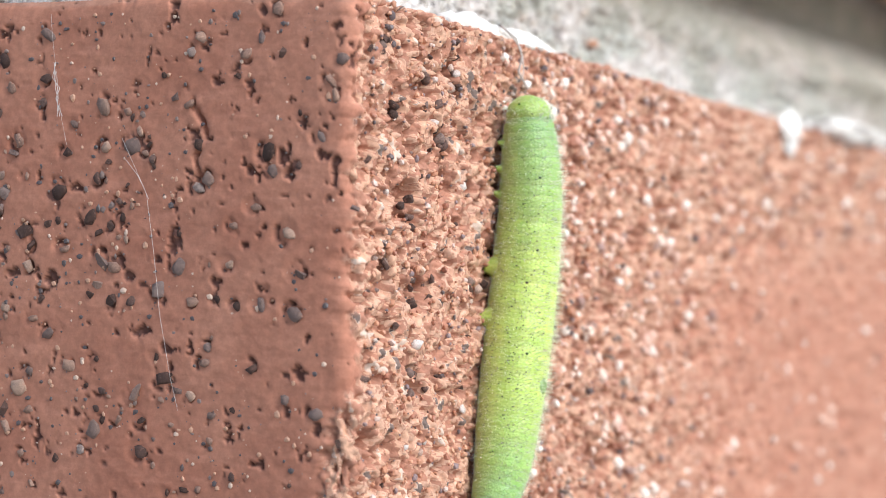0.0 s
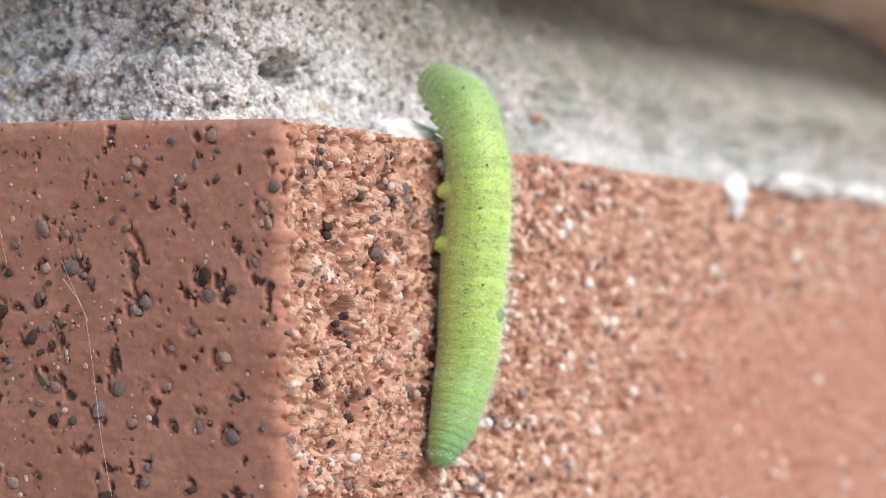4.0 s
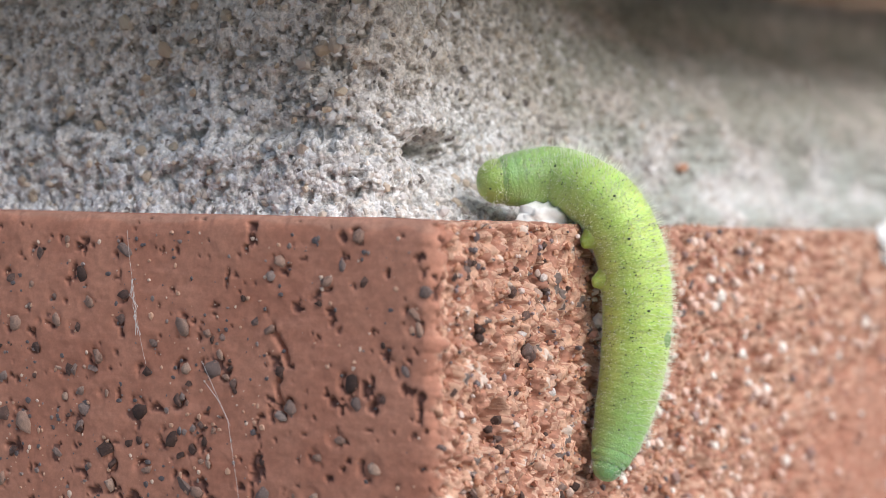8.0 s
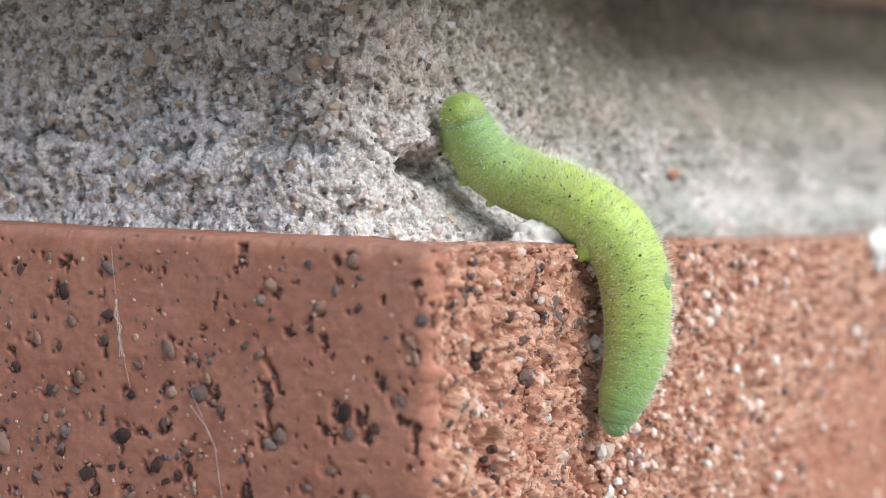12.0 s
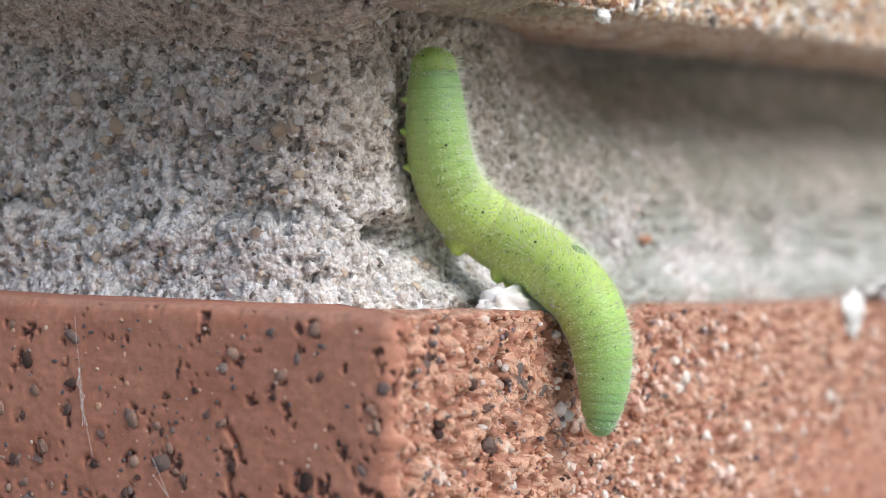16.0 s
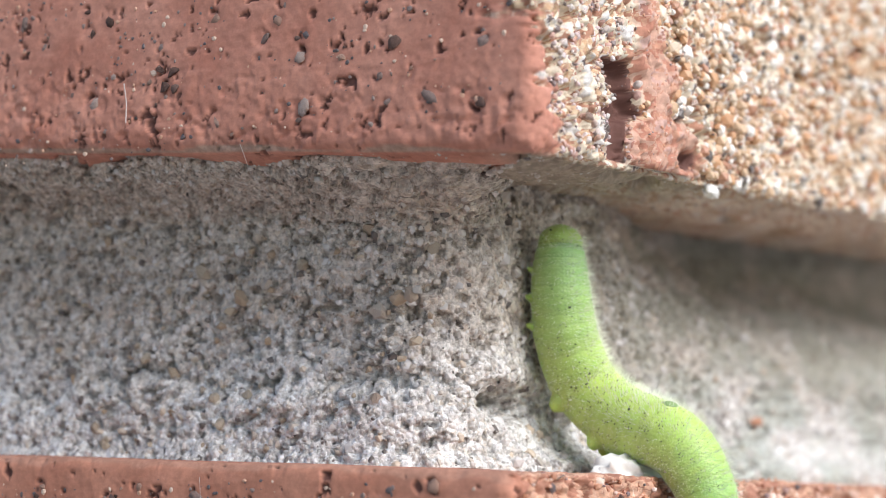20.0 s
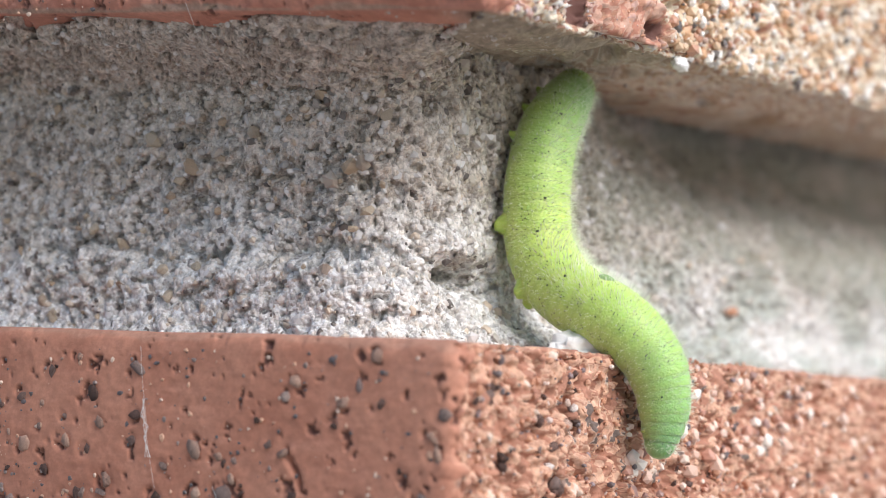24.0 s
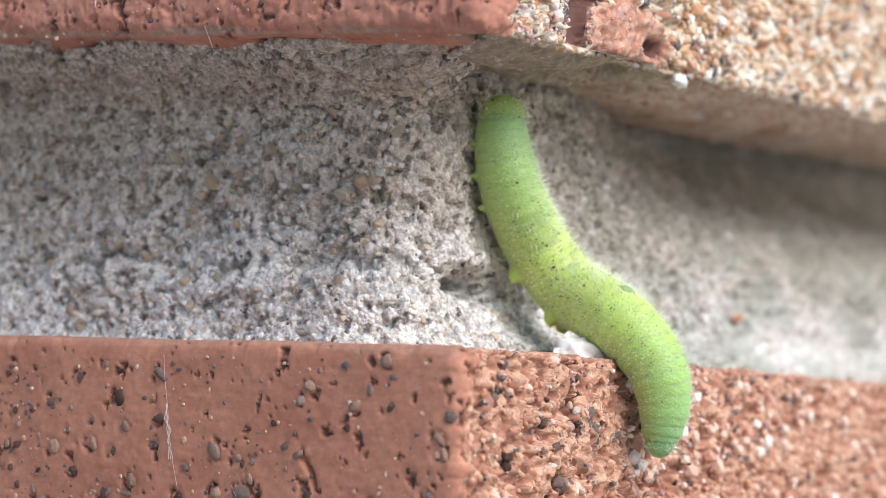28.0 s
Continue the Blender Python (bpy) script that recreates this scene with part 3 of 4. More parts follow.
def crack(S, Z):
    """A broken cavity up the crumbled corner, and pits under the edge."""
    left = np.interp(Z, [-0.08, 0.75, 1.71, 2.12, 2.67, 3.18, 4.16], [6.14, 6.04, 5.95, 5.65, 6.59, 5.66, 5.67])
    jag = 0.9 * fbm(S * 0.8, Z * 1.6, 77, 4)
    inside = step(-0.5, 0.4, S - left + jag) * step(-0.3, 0.5, crack_right(Z) - S + jag) * step(4.35, 4.0, Z + 0.5 * jag) * (S > 0) * (Z > 0)
    floor = 0.75 + 0.8 * fbm(S * 0.7, Z * 0.9, 78, 4) + 0.3 * step(1.9, 2.1, Z)
    pits = 0
    for s0, z0, w in ((24.5, -3.2, 1.6), (11.8, -1.6, 0.45), (19.0, -2.0, 0.9), (33.0, -2.6, 1.3), (42.0, -3.4, 1.4), (14.5, -3.6, 0.6), (13.4, 0.9, 0.9)):
        pits = pits + np.exp(-(((S - s0) / w) ** 2 + ((Z - z0) / (0.45 * w)) ** 2))
    ridge = 0.9 * fbm(S * 1.6 + fbm(S * 0.5, Z * 0.5, 83, 2), Z * 0.35, 81, 4) + 0.4 * fbm(S * 3.0, Z * 2.2, 84, 3)
    return floor * inside - (0.15 + ridge) * slab(S, Z) + 1.2 * pits


def slab(S, Z):
    """A flake of plain clay left standing beside the cavity."""
    end = np.interp(Z, [1, 1.88, 2.79, 4.63, 5.77, 6.59], [15, 14.01, 11.6, 12.6, 10.49, 10.28])
    wave = 1.2 * fbm(S * 0.5, Z * 0.7, 79, 4)
    return step(0.0, 0.5, S - crack_right(Z) - 0.1) * step(0.6, -0.9, S - end - 2.0 * wave) * (Z > 0)


up_profile = (rounded(0.0, 12.0, 0.5, -1) + [(z, 0, 1, 0) for z in spaced((0.6, 10.5, 0.085), (10.5, 16, 0.3), (16, 64, 4))] + rounded(65.0, 12.0, 0.35, 1)[::-1])
UP = (0.8, 0.0, 10.9)
LEAN, RISE = 0.083, 0.069
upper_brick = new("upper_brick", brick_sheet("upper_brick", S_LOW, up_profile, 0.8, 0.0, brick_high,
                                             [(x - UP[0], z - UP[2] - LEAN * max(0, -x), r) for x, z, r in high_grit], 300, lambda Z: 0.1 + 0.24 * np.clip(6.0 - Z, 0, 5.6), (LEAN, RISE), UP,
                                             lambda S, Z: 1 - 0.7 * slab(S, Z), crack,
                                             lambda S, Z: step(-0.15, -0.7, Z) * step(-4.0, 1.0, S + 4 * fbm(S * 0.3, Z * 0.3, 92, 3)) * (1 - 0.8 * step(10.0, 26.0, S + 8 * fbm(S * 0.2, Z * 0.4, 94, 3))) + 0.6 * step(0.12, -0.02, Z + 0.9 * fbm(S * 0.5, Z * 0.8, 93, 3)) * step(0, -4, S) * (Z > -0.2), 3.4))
tagged(upper_brick, "pink clay brick with a crumbling corner and glittering sandy side", "brick")
for k, (x, z, r) in enumerate(high_grit):
    kind = (dark_stones, grey_stones, grey_stones, brown_stones)[k % 4] if k > 5 else dark_stones
    grit_part(upper_brick, "grit", kind, rng, x, z, 0.8 * r, 0.08 * r)


fine_grit(upper_brick, 900, -28.0, -0.2, 12.4, 21.0, 62)


# ---- mortar joint ----
def mortar_sheet():
    s = spaced((-204, -34, 8), (-34, -24, 0.3), (-24, 14, 0.075), (14, 32, 0.14), (32, 70, 0.3), (70, 205, 3))
    prof = [(z, 0, 1, 0) for z in spaced((-1.0, 14.5, 0.08), (14.5, 26.0, 0.3))]
    pos, nor, S, Z = corner_sheet(s, prof, 3.5, 0.0)
    swell = 4.2 * step(8.9, 11.5, Z - 0.08 * np.abs(S)) ** 1.6
    W = Z + swell * step(3.0, 0.0, S)
    front = step(3.0, 0.0, S)
    d1, d2, own1 = grains(S / 0.50 + 0.6 * fbm(S * 2, W * 2, 70, 2), W / 0.44, 410)
    e1, e2, own2 = grains(S / 0.23, W / 0.21, 420)
    fine = 0.17 * (1 - d1) * (0.1 + own1) + 0.13 * (1 - e1) * (0.1 + own2) + 0.13 * fbm(S * 4.5, W * 4.5, 436, 3) + 0.28 * fbm(S * 1.6, W * 1.6, 432, 3)
    fine = fine - 0.40 * step(0.17, 0.22, fbm(S * 1.3, W * 1.5, 440, 3)) - 0.48 * step(0.13, 0.18, fbm(S * 2.8, W * 2.8, 446, 2))
    # the lower bed stands proud below a ragged ledge
    h = 0.7 * fbm(S * 0.28, Z * 0.33, 430, 3)
    ledge = 3.3 + 3.2 * fbm(S * 0.30, S * 0 + 2.0, 450, 4)
    h = h + 0.3 * step(3.4, 2.6, Z) * step(2.0, 3.5, S) * step(12, 6, S)
    h = h + (0.5 * step(0.6, -0.6, Z - ledge) - 0.65 * np.exp(-((Z - ledge - 0.15) / 0.32) ** 2) * step(-0.08, 0.18, fbm(S * 0.5, Z * 0.2, 455, 3))) * front
    # it bulges up to the brick above on the front, and hollows out under the side face
    h = h + swell * front + 0.5 * step(1.2, 0.0, Z)
    h = h - 7.6 * step(4.0, 12.5, Z - 0.03 * S) * step(6, 42, S) + 1.1 * step(1.8, 0.0, Z) * step(1.5, 6, S)
    # a broken hollow at the corner, and gaps along the top edge
    h = h - 3.2 * np.exp(-(((S - 4.1) / 2.0) ** 2 + ((Z - 2.7) / 0.62) ** 2)) * (0.8 + fbm(S * 2, Z * 2, 470, 3)) + 0.6 * np.exp(-(((S - 3.4) / 1.7) ** 2 + ((Z - 3.9) / 0.5) ** 2))
    h = h - 2.6 * np.exp(-((Z - 11.0 - 0.08 * np.abs(S)) / 0.7) ** 2) * step(0.02, 0.16, fbm(S * 0.35 + 0.4, Z * 0.2, 480, 3)) * step(-7, -11, S)
    pos = pos + nor * h[..., None]
    out = np.cross(np.gradient(pos, axis=1), np.gradient(pos, axis=0))
    out /= np.linalg.norm(out, axis=-1, keepdims=True)
    pos = pos + out * 0.8 * fine[..., None] + np.array((-5.7, 5.4, 0))
    tone = np.where(own1 < 0.35, own1 / 0.35, own2)
    return mesh_of("mortar_joint", pos.reshape(-1, 3) * MM, grid_faces(*S.shape), mortar_grey, (("tone", tone), ("green_shade", step(6, 20, S) * step(-0.25, 0.1, fbm(S * 0.25, Z * 0.5, 495, 4))), ("lime_to_shade", step(7.5, 2.0, Z + 5.0 * fbm(S * 0.22, Z * 0.3, 490, 4)))))


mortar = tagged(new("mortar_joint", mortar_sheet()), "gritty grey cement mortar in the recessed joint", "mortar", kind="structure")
PEBBLES = [(-12.5, 8.2, 0.36), (-15.6, 7.0, 0.40), (-8.0, 6.7, 0.36), (-7.4, 6.8, 0.34), (-8.9, 6.2, 0.40), (-9.4, 9.5, 0.34), (-17.6, 8.2, 0.40), (-11.3, 3.0, 0.3)]
prng = random.Random(21)
spots = list(PEBBLES)
while len(spots) < 150:
    spots.append((prng.uniform(-26, -6.4), prng.uniform(0.6, 11.4), 0.12 + 0.2 * prng.random() ** 2))
for x, z, r in spots:
    ob = new("pebble", prng.choice(tan_stones))
    ob.matrix_basis = Matrix.LocRotScale(mm((x, 5.3 - 0.10 - (0.35 if z < 3.0 else 0), z)), Euler((prng.uniform(0, 6), prng.uniform(0, 6), 0)), mm((r, r * 0.8, r * 1.1)))
    under(ob, mortar)
orange = plain("brick_crumb", (0.48, 0.25, 0.16), 0.9)
crumb = under(new("brick_crumb", stone_mesh("brick_crumb", 31, orange)), mortar, "orange crumb of brick stuck in the mortar")
crumb.matrix_basis = Matrix.LocRotScale(mm((-5.6, 38.2, 2.9)), None, mm((0.4, 0.65, 0.34)))

SHARP = ((0.0, (0.58, 0.545, 0.52)), (0.25, (0.66, 0.63, 0.61)), (0.40, (0.50, 0.44, 0.38)), (0.55, (0.56, 0.46, 0.36)), (0.62, (0.42, 0.38, 0.34)), (0.72, (0.64, 0.60, 0.57)), (0.88, (0.13, 0.11, 0.10)))
DULL = ((0.0, (0.50, 0.46, 0.42)), (0.35, (0.58, 0.54, 0.50)), (0.55, (0.42, 0.36, 0.31)), (0.75, (0.50, 0.42, 0.34)), (0.92, (0.15, 0.12, 0.11)))
bedded("sharp_sand", mortar, 3600, lambda c: (c[:, 0] > -27) & (c[:, 1] < 9.5) & (c[:, 2] > 0.1) & (c[:, 2] < 13.5), 71, 0.05, 0.22, SHARP, "angular pale sand in the cement")
bedded("sharp_sand", mortar, 1800, lambda c: (c[:, 1] > 8.5) & (c[:, 1] < 70) & (c[:, 2] > 0.1) & (c[:, 2] < 13.0), 72, 0.10, 0.34, SHARP, "angular pale sand in the cement")
bedded("sharp_sand", mortar, 1500, lambda c: (c[:, 0] > -27) & (c[:, 1] < 9.0) & (c[:, 2] > 9.0) & (c[:, 2] < 13.8), 76, 0.05, 0.19, DULL, "angular pale sand in the cement")

# ---- pale lumps of mortar squeezed out on the lower brick ----
lump_white = plain("pale_mortar", (0.84, 0.82, 0.78), 0.9)


def mortar_lump(x, y, z, rx, ry, rz, drip):
    bm = bmesh.new()
    bmesh.ops.create_icosphere(bm, subdivisions=4, radius=1.0)
    for v in bm.verts:
        k = 1 + 0.35 * noise.noise(v.co * 1.6 + Vector((y, 0, 0))) + 0.16 * noise.noise(v.co * 4.5) + 0.2 * noise.noise(v.co * 12)
        v.co = Vector((v.co.x * rx * k, v.co.y * ry * k * (1 - 0.35 * max(0, -v.co.z) * drip), v.co.z * rz * k * (1 + drip * max(0, -v.co.z)))) * MM
    me = bpy.data.meshes.new("mortar_lump")
    bm.to_mesh(me)
    bm.free()
    me.materials.append(lump_white)
    me.shade_smooth()
    ob = new("mortar_lump", me)
    ob.location = mm((x, y, z))
    return tagged(ob, "pale lump of squeezed mortar stuck on the brick edge", "mortar lump", "lumps along the brick edge")


mortar_lump(0.5, 16.6, 11.9, 0.3, 0.6, 0.32, 0.0)
mortar_lump(-0.8, 16.0, -0.1, 1.2, 2.6, 0.6, 0.0)
mortar_lump(-1.6, 12.6, -0.3, 1.4, 2.9, 1.0, 0.0)
mortar_lump(2.2, 51.5, -0.9, 0.35, 2.4, 0.9, 0.9)
mortar_lump(1.6, 66, -0.3, 2.4, 6.5, 0.9, 0.0)
mortar_lump(2.3, 84, -0.3, 2.4, 6.0, 0.9, 0.0)

# ---- sand on the rough faces ----
def side_sand(brick, count, y0, y1, z0, z1, x_of, seed, r0, r1):
    rs = random.Random(seed)
    for _ in range(count):
        y, z, r = y0 + (y1 - y0) * rs.random() ** 1.3, rs.uniform(z0, z1), r0 + (r1 - r0) * rs.random() ** 2
        if brick is upper_brick:
            z += RISE * y
            if slab(np.array(y - 0.17), np.array(z - RISE * y - UP[2])) > 0.4 or crack(np.array(y - 0.17), np.array(z - RISE * y - UP[2])) > 0.35:
                continue
        ob = new("sand_grain", rs.choice(pale_stones if brick is upper_brick or rs.random() < 0.25 else dark_stones[:5]))
        ob.matrix_basis = Matrix.LocRotScale(mm((x_of(y) + 0.02, y, z)), Euler((rs.uniform(0, 6), rs.uniform(0, 6), rs.uniform(0, 6))), mm((r, r * 0.8, r * 1.2)))
        under(ob, brick)


side_sand(lower_brick, 100, 1.0, 18.0, -20.0, -0.4, lambda y: 0.045 * y - 0.16, 41, 0.08, 0.25)
side_sand(upper_brick, 300, 1.2, 26.0, 11.3, 19.5, lambda y: 0.78, 42, 0.06, 0.18)


def loose_sand(brick, count, y0, y1, z0, z1, x_of, seed, r0, r1, stops):
    rs = np.random.RandomState(seed)
    y = y0 + (y1 - y0) * rs.rand(count) ** (1.2 if brick is upper_brick else 1.9)
    z = rs.uniform(z0, z1, count)
    r = r0 + (r1 - r0) * rs.rand(count) ** 2
    patchy = fbm(y * 0.45, z * 0.45, seed, 3) > -0.06 if count < 4000 else r > 0
    high = brick is upper_brick
    if not high:
        patchy = patchy & (side_pits(y - 0.17, z) < 0.3) & (rs.rand(count) > 0.93 * bald(y - 0.17, z))
    patchy = patchy & (hollow(y - 0.17, z - UP[2] * high, 300 if high else 100) < 0.3)
    if high:
        patchy = patchy & (slab(y - 0.17, z - UP[2]) < 0.4) & (crack(y - 0.17, z - UP[2]) < 0.35)
    if high:
        z = z + RISE * y
    y, z, r = y[patchy], z[patchy], r[patchy]
    jut = rs.uniform(-0.15, 0.12, len(y))
    return joined_grains("loose_sand", brick, np.stack([x_of(y) + jut, y, z], -1), r, seed, stops, "loose sand grains bedded in the rough face")


PALE = ((0.0, (0.56, 0.35, 0.29)), (0.34, (0.74, 0.66, 0.67)), (0.5, (0.50, 0.28, 0.22)), (0.68, (0.62, 0.50, 0.50)), (0.90, (0.20, 0.15, 0.14)))
# FAR: cream and pink grains, the palest tones painting in glints on the sand
FAR = ((0.0, (0.72, 0.48, 0.38)), (0.3, (0.80, 0.62, 0.52)), (0.5, (0.56, 0.29, 0.21)), (0.70, (0.86, 0.78, 0.70)), (0.90, (0.32, 0.19, 0.16)))
GOLD = ((0.0, (0.60, 0.42, 0.27)), (0.3, (0.74, 0.62, 0.48)), (0.5, (0.62, 0.36, 0.20)), (0.66, (0.80, 0.76, 0.70)), (0.86, (0.46, 0.24, 0.15)), (0.95, (0.12, 0.10, 0.09)))
EARTH = ((0.0, (0.50, 0.24, 0.145)), (0.35, (0.58, 0.31, 0.20)), (0.58, (0.66, 0.52, 0.46)), (0.66, (0.38, 0.16, 0.10)), (0.82, (0.26, 0.19, 0.19)), (0.93, (0.13, 0.10, 0.10)))
loose_sand(upper_brick, 2600, 1.2, 12.0, 11.1, 21.0, lambda y: 0.62 + 0.0 * y, 51, 0.05, 0.18, PALE)
loose_sand(upper_brick, 10000, 9.0, 130.0, 11.1, 23.4, lambda y: 0.76 + 0.0 * y, 53, 0.09, 0.33, GOLD)
loose_sand(lower_brick, 2600, 12.0, 100.0, -23.0, -0.4, lambda y: 0.045 * y - 0.10, 54, 0.12, 0.36, FAR)
loose_sand(lower_brick, 2500, 16.0, 90.0, -23.0, -0.4, lambda y: 0.045 * y - 0.06, 52, 0.05, 0.22, EARTH)

bedded("bedded_sand", lower_brick, 3400, lambda c: (c[:, 0] > -0.9) & (c[:, 1] > 0.9) & (c[:, 1] < 24) & (c[:, 2] > -22) & (c[:, 2] < -0.25), 73, 0.035, 0.15, EARTH, "clay crumbs and sand on the rough face")

bedded("soffit_rubble", upper_brick, 800, lambda c: (c[:, 0] < 0.2) & (c[:, 0] > -7) & (c[:, 1] > 0.5) & (c[:, 1] < 45) & (np.abs(c[:, 2] - UP[2] - RISE * c[:, 1]) < 0.8), 74, 0.05, 0.16, DULL, "mortar crumbs stuck under the brick")

bedded("clay_crumb", upper_brick, 420, lambda c: (c[:, 0] > 0.0) & (c[:, 1] > 7.8) & (c[:, 1] < 14.5) & (c[:, 2] > 12.0) & (c[:, 2] < 21), 75, 0.03, 0.12, EARTH, "crumbs on the broken clay flake")

# stones lodged in the pores
prng = random.Random(33)
for y, z, w in SIDE_PITS:
    for _ in range(4):
        r = prng.uniform(0.12, 0.27)
        ob = new("side_stone", prng.choice(dark_stones + pale_stones[:2]))
        at = y + 0.17 + prng.uniform(-2.2, 2.2) * w
        ob.matrix_basis = Matrix.LocRotScale(mm((0.045 * at - 0.28, at, z + prng.uniform(-1.6, 1.6) * w)), Euler((prng.uniform(0, 6), prng.uniform(0, 6), 0)), mm((r, r * 1.2, r)))
        under(ob, lower_brick)

# ---- spider threads ----
silk = plain("silk", (0.60, 0.55, 0.52), 0.6)


def thread(points, radius, label):
    cu = bpy.data.curves.new("spider_thread", "CURVE")
    cu.dimensions, cu.bevel_depth, cu.bevel_resolution = "3D", radius * MM, 1
    sp = cu.splines.new("POLY")
    sp.points.add(len(points) - 1)
    for q, p in zip(sp.points, points):
        q.co = (*mm(p), 1)
    tmp = bpy.data.objects.new("tmp", cu)
    me = bpy.data.meshes.new_from_object(tmp)
    bpy.data.objects.remove(tmp)
    me.name = "spider_thread"
    me.materials.clear()
    me.materials.append(silk)
    return tagged(new("spider_thread", me), label, "spider thread", "threads on the wall")


thread([(-13.4, -0.16, -0.3), (-13.3, -0.2, -1.1), (-13.15, -0.22, -2.0), (-13.05, -0.16, -2.9), (-12.95, -0.2, -3.6), (-12.8, -0.18, -4.4), (-12.6, -0.1, -5.4)], 0.006, "dusty white spider thread on the red brick face")
for k in range(3):
    thread([(-13.2 + 0.05 * k, -0.2, -2.2), (-13.05 - 0.09 * k, -0.24, -2.8), (-13.1 + 0.11 * k, -0.22, -3.2), (-12.95 - 0.05 * k, -0.24, -3.6), (-13.0 + 0.12 * k, -0.2, -4.3)], 0.012, "clotted white strand of spider silk on brick")
thread([(-10.0, -0.12, -5.2), (-9.4, -0.2, -6.2), (-8.8, -0.2, -7.3), (-8.4, -0.22, -9.6), (-8.1, -0.2, -11.9), (-7.6, -0.18, -14.2), (-7.3, -0.1, -15.4)], 0.007, "fine slanting spider thread across the brick face")
thread([(-9.9, -0.14, -5.9), (-9.2, -0.22, -6.6), (-8.95, -0.22, -7.0), (-8.7, -0.2, -7.5)], 0.009, "short twisted spider thread on the brick face")
thread([(-11.9, -0.1, 12.3), (-11.85, 0.6, 11.2), (-11.8, 1.6, 10.6)], 0.009, "spider thread hanging from the upper brick")
thread([(-17.6, -0.2, 15.2), (-17.4, -0.25, 14.4), (-17.45, -0.2, 13.6)], 0.022, "tuft of white silk on the upper brick")

thread([(0.74, 10.9, 0.05), (0.81, 12.4, -0.31), (0.84, 13, -0.99), (0.82, 12.68, -1.68), (0.86, 13.6, -2.29)], 0.05, "pale frayed strand of silk under the brick edge")
thread([(0.77, 11.5, -0.08), (0.83, 12.8, -0.65), (0.84, 13.2, -1.41), (0.84, 13.09, -1.8)], 0.035, "pale frayed strand of silk under the brick edge")

# ---- caterpillar ----
RINGS = 46
HALF = 0.72


def girth(f):
    """Radius in millimetres at the fraction f of the body from the tail to the head."""
    return float(np.interp(f, [0, 0.03, 0.08, 0.16, 0.28, 0.45, 0.65, 0.8, 0.9, 0.96, 1.0], [0.56, 0.80, 1.00, 1.19, 1.34, 1.41, 1.38, 1.31, 1.20, 1.06, 0.86]))


def skin_material():
    m, n, l, bsdf = material("caterpillar_skin", 0.42)
    info = n.new("ShaderNodeObjectInfo")
    mottle, fine = tex_noise(n, l, 1400, 4), tex_noise(n, l, 9000, 4)
    tone = ramp(n, ((0.3, (0.82, 0.86, 0.8)), (0.7, (1.15, 1.1, 1.2))))
    l.new(mottle.outputs["Fac"], tone.inputs["Fac"])
    where = n.new("ShaderNodeTexCoord")
    axes = n.new("ShaderNodeSeparateXYZ")
    l.new(where.outputs["Object"], axes.inputs[0])
    belly = n.new("ShaderNodeMapRange")
    belly.inputs["From Min"].default_value, belly.inputs["From Max"].default_value = 0.0003, -0.0009
    belly.inputs["To Max"].default_value = 0.35
    l.new(axes.outputs["X"], belly.inputs["Value"])
    hue = mixed(n, l, belly.outputs["Result"], info.outputs["Color"], (0.58, 0.70, 0.16))
    l.new(mixed(n, l, 1.0, hue, tone.outputs["Color"], "MULTIPLY"), bsdf.inputs["Base Color"])
    bsdf.inputs["Subsurface Weight"].default_value = 0.6
    bsdf.inputs["Subsurface Radius"].default_value = (0.5, 0.8, 0.15)
    bsdf.inputs["Subsurface Scale"].default_value = 0.0006
    bsdf.inputs["Sheen Weight"].default_value, bsdf.inputs["Sheen Roughness"].default_value = 0.35, 0.35
    bsdf.inputs["Sheen Tint"].default_value = (0.88, 0.95, 0.72, 1)
    co = n.new("ShaderNodeTexCoord")
    shagreen = n.new("ShaderNodeTexVoronoi")
    shagreen.inputs["Scale"].default_value = 9000
    l.new(co.outputs["Object"], shagreen.inputs["Vector"])
    frost = ramp(n, ((0.12, (1, 1, 1)), (0.30, (0, 0, 0))))
    l.new(shagreen.outputs["Distance"], frost.inputs["Fac"])
    part_frost = n.new("ShaderNodeMath")
    part_frost.operation = "MULTIPLY"
    part_frost.inputs[1].default_value = 0.25
    l.new(frost.outputs["Color"], part_frost.inputs[0])
    old = bsdf.inputs["Base Color"].links[0].from_socket
    l.new(mixed(n, l, part_frost.outputs[0], old, (0.80, 0.88, 0.55)), bsdf.inputs["Base Color"])
    lift = n.new("ShaderNodeMath")
    lift.operation = "MULTIPLY_ADD"
    lift.inputs[1].default_value = -0.8
    l.new(shagreen.outputs["Distance"], lift.inputs[0])
    l.new(fine.outputs["Fac"], lift.inputs[2])
    bumped(n, l, bsdf, lift.outputs[0], 0.00005, 0.55)
    return m


skin = skin_material()
hair_white = plain("pale_hair", (0.86, 0.91, 0.76), 0.35)
wart_dark = plain("dark_wart", (0.040, 0.060, 0.030), 0.5)
patch_grey = plain("grey_green_patch", (0.25, 0.37, 0.15), 0.5)


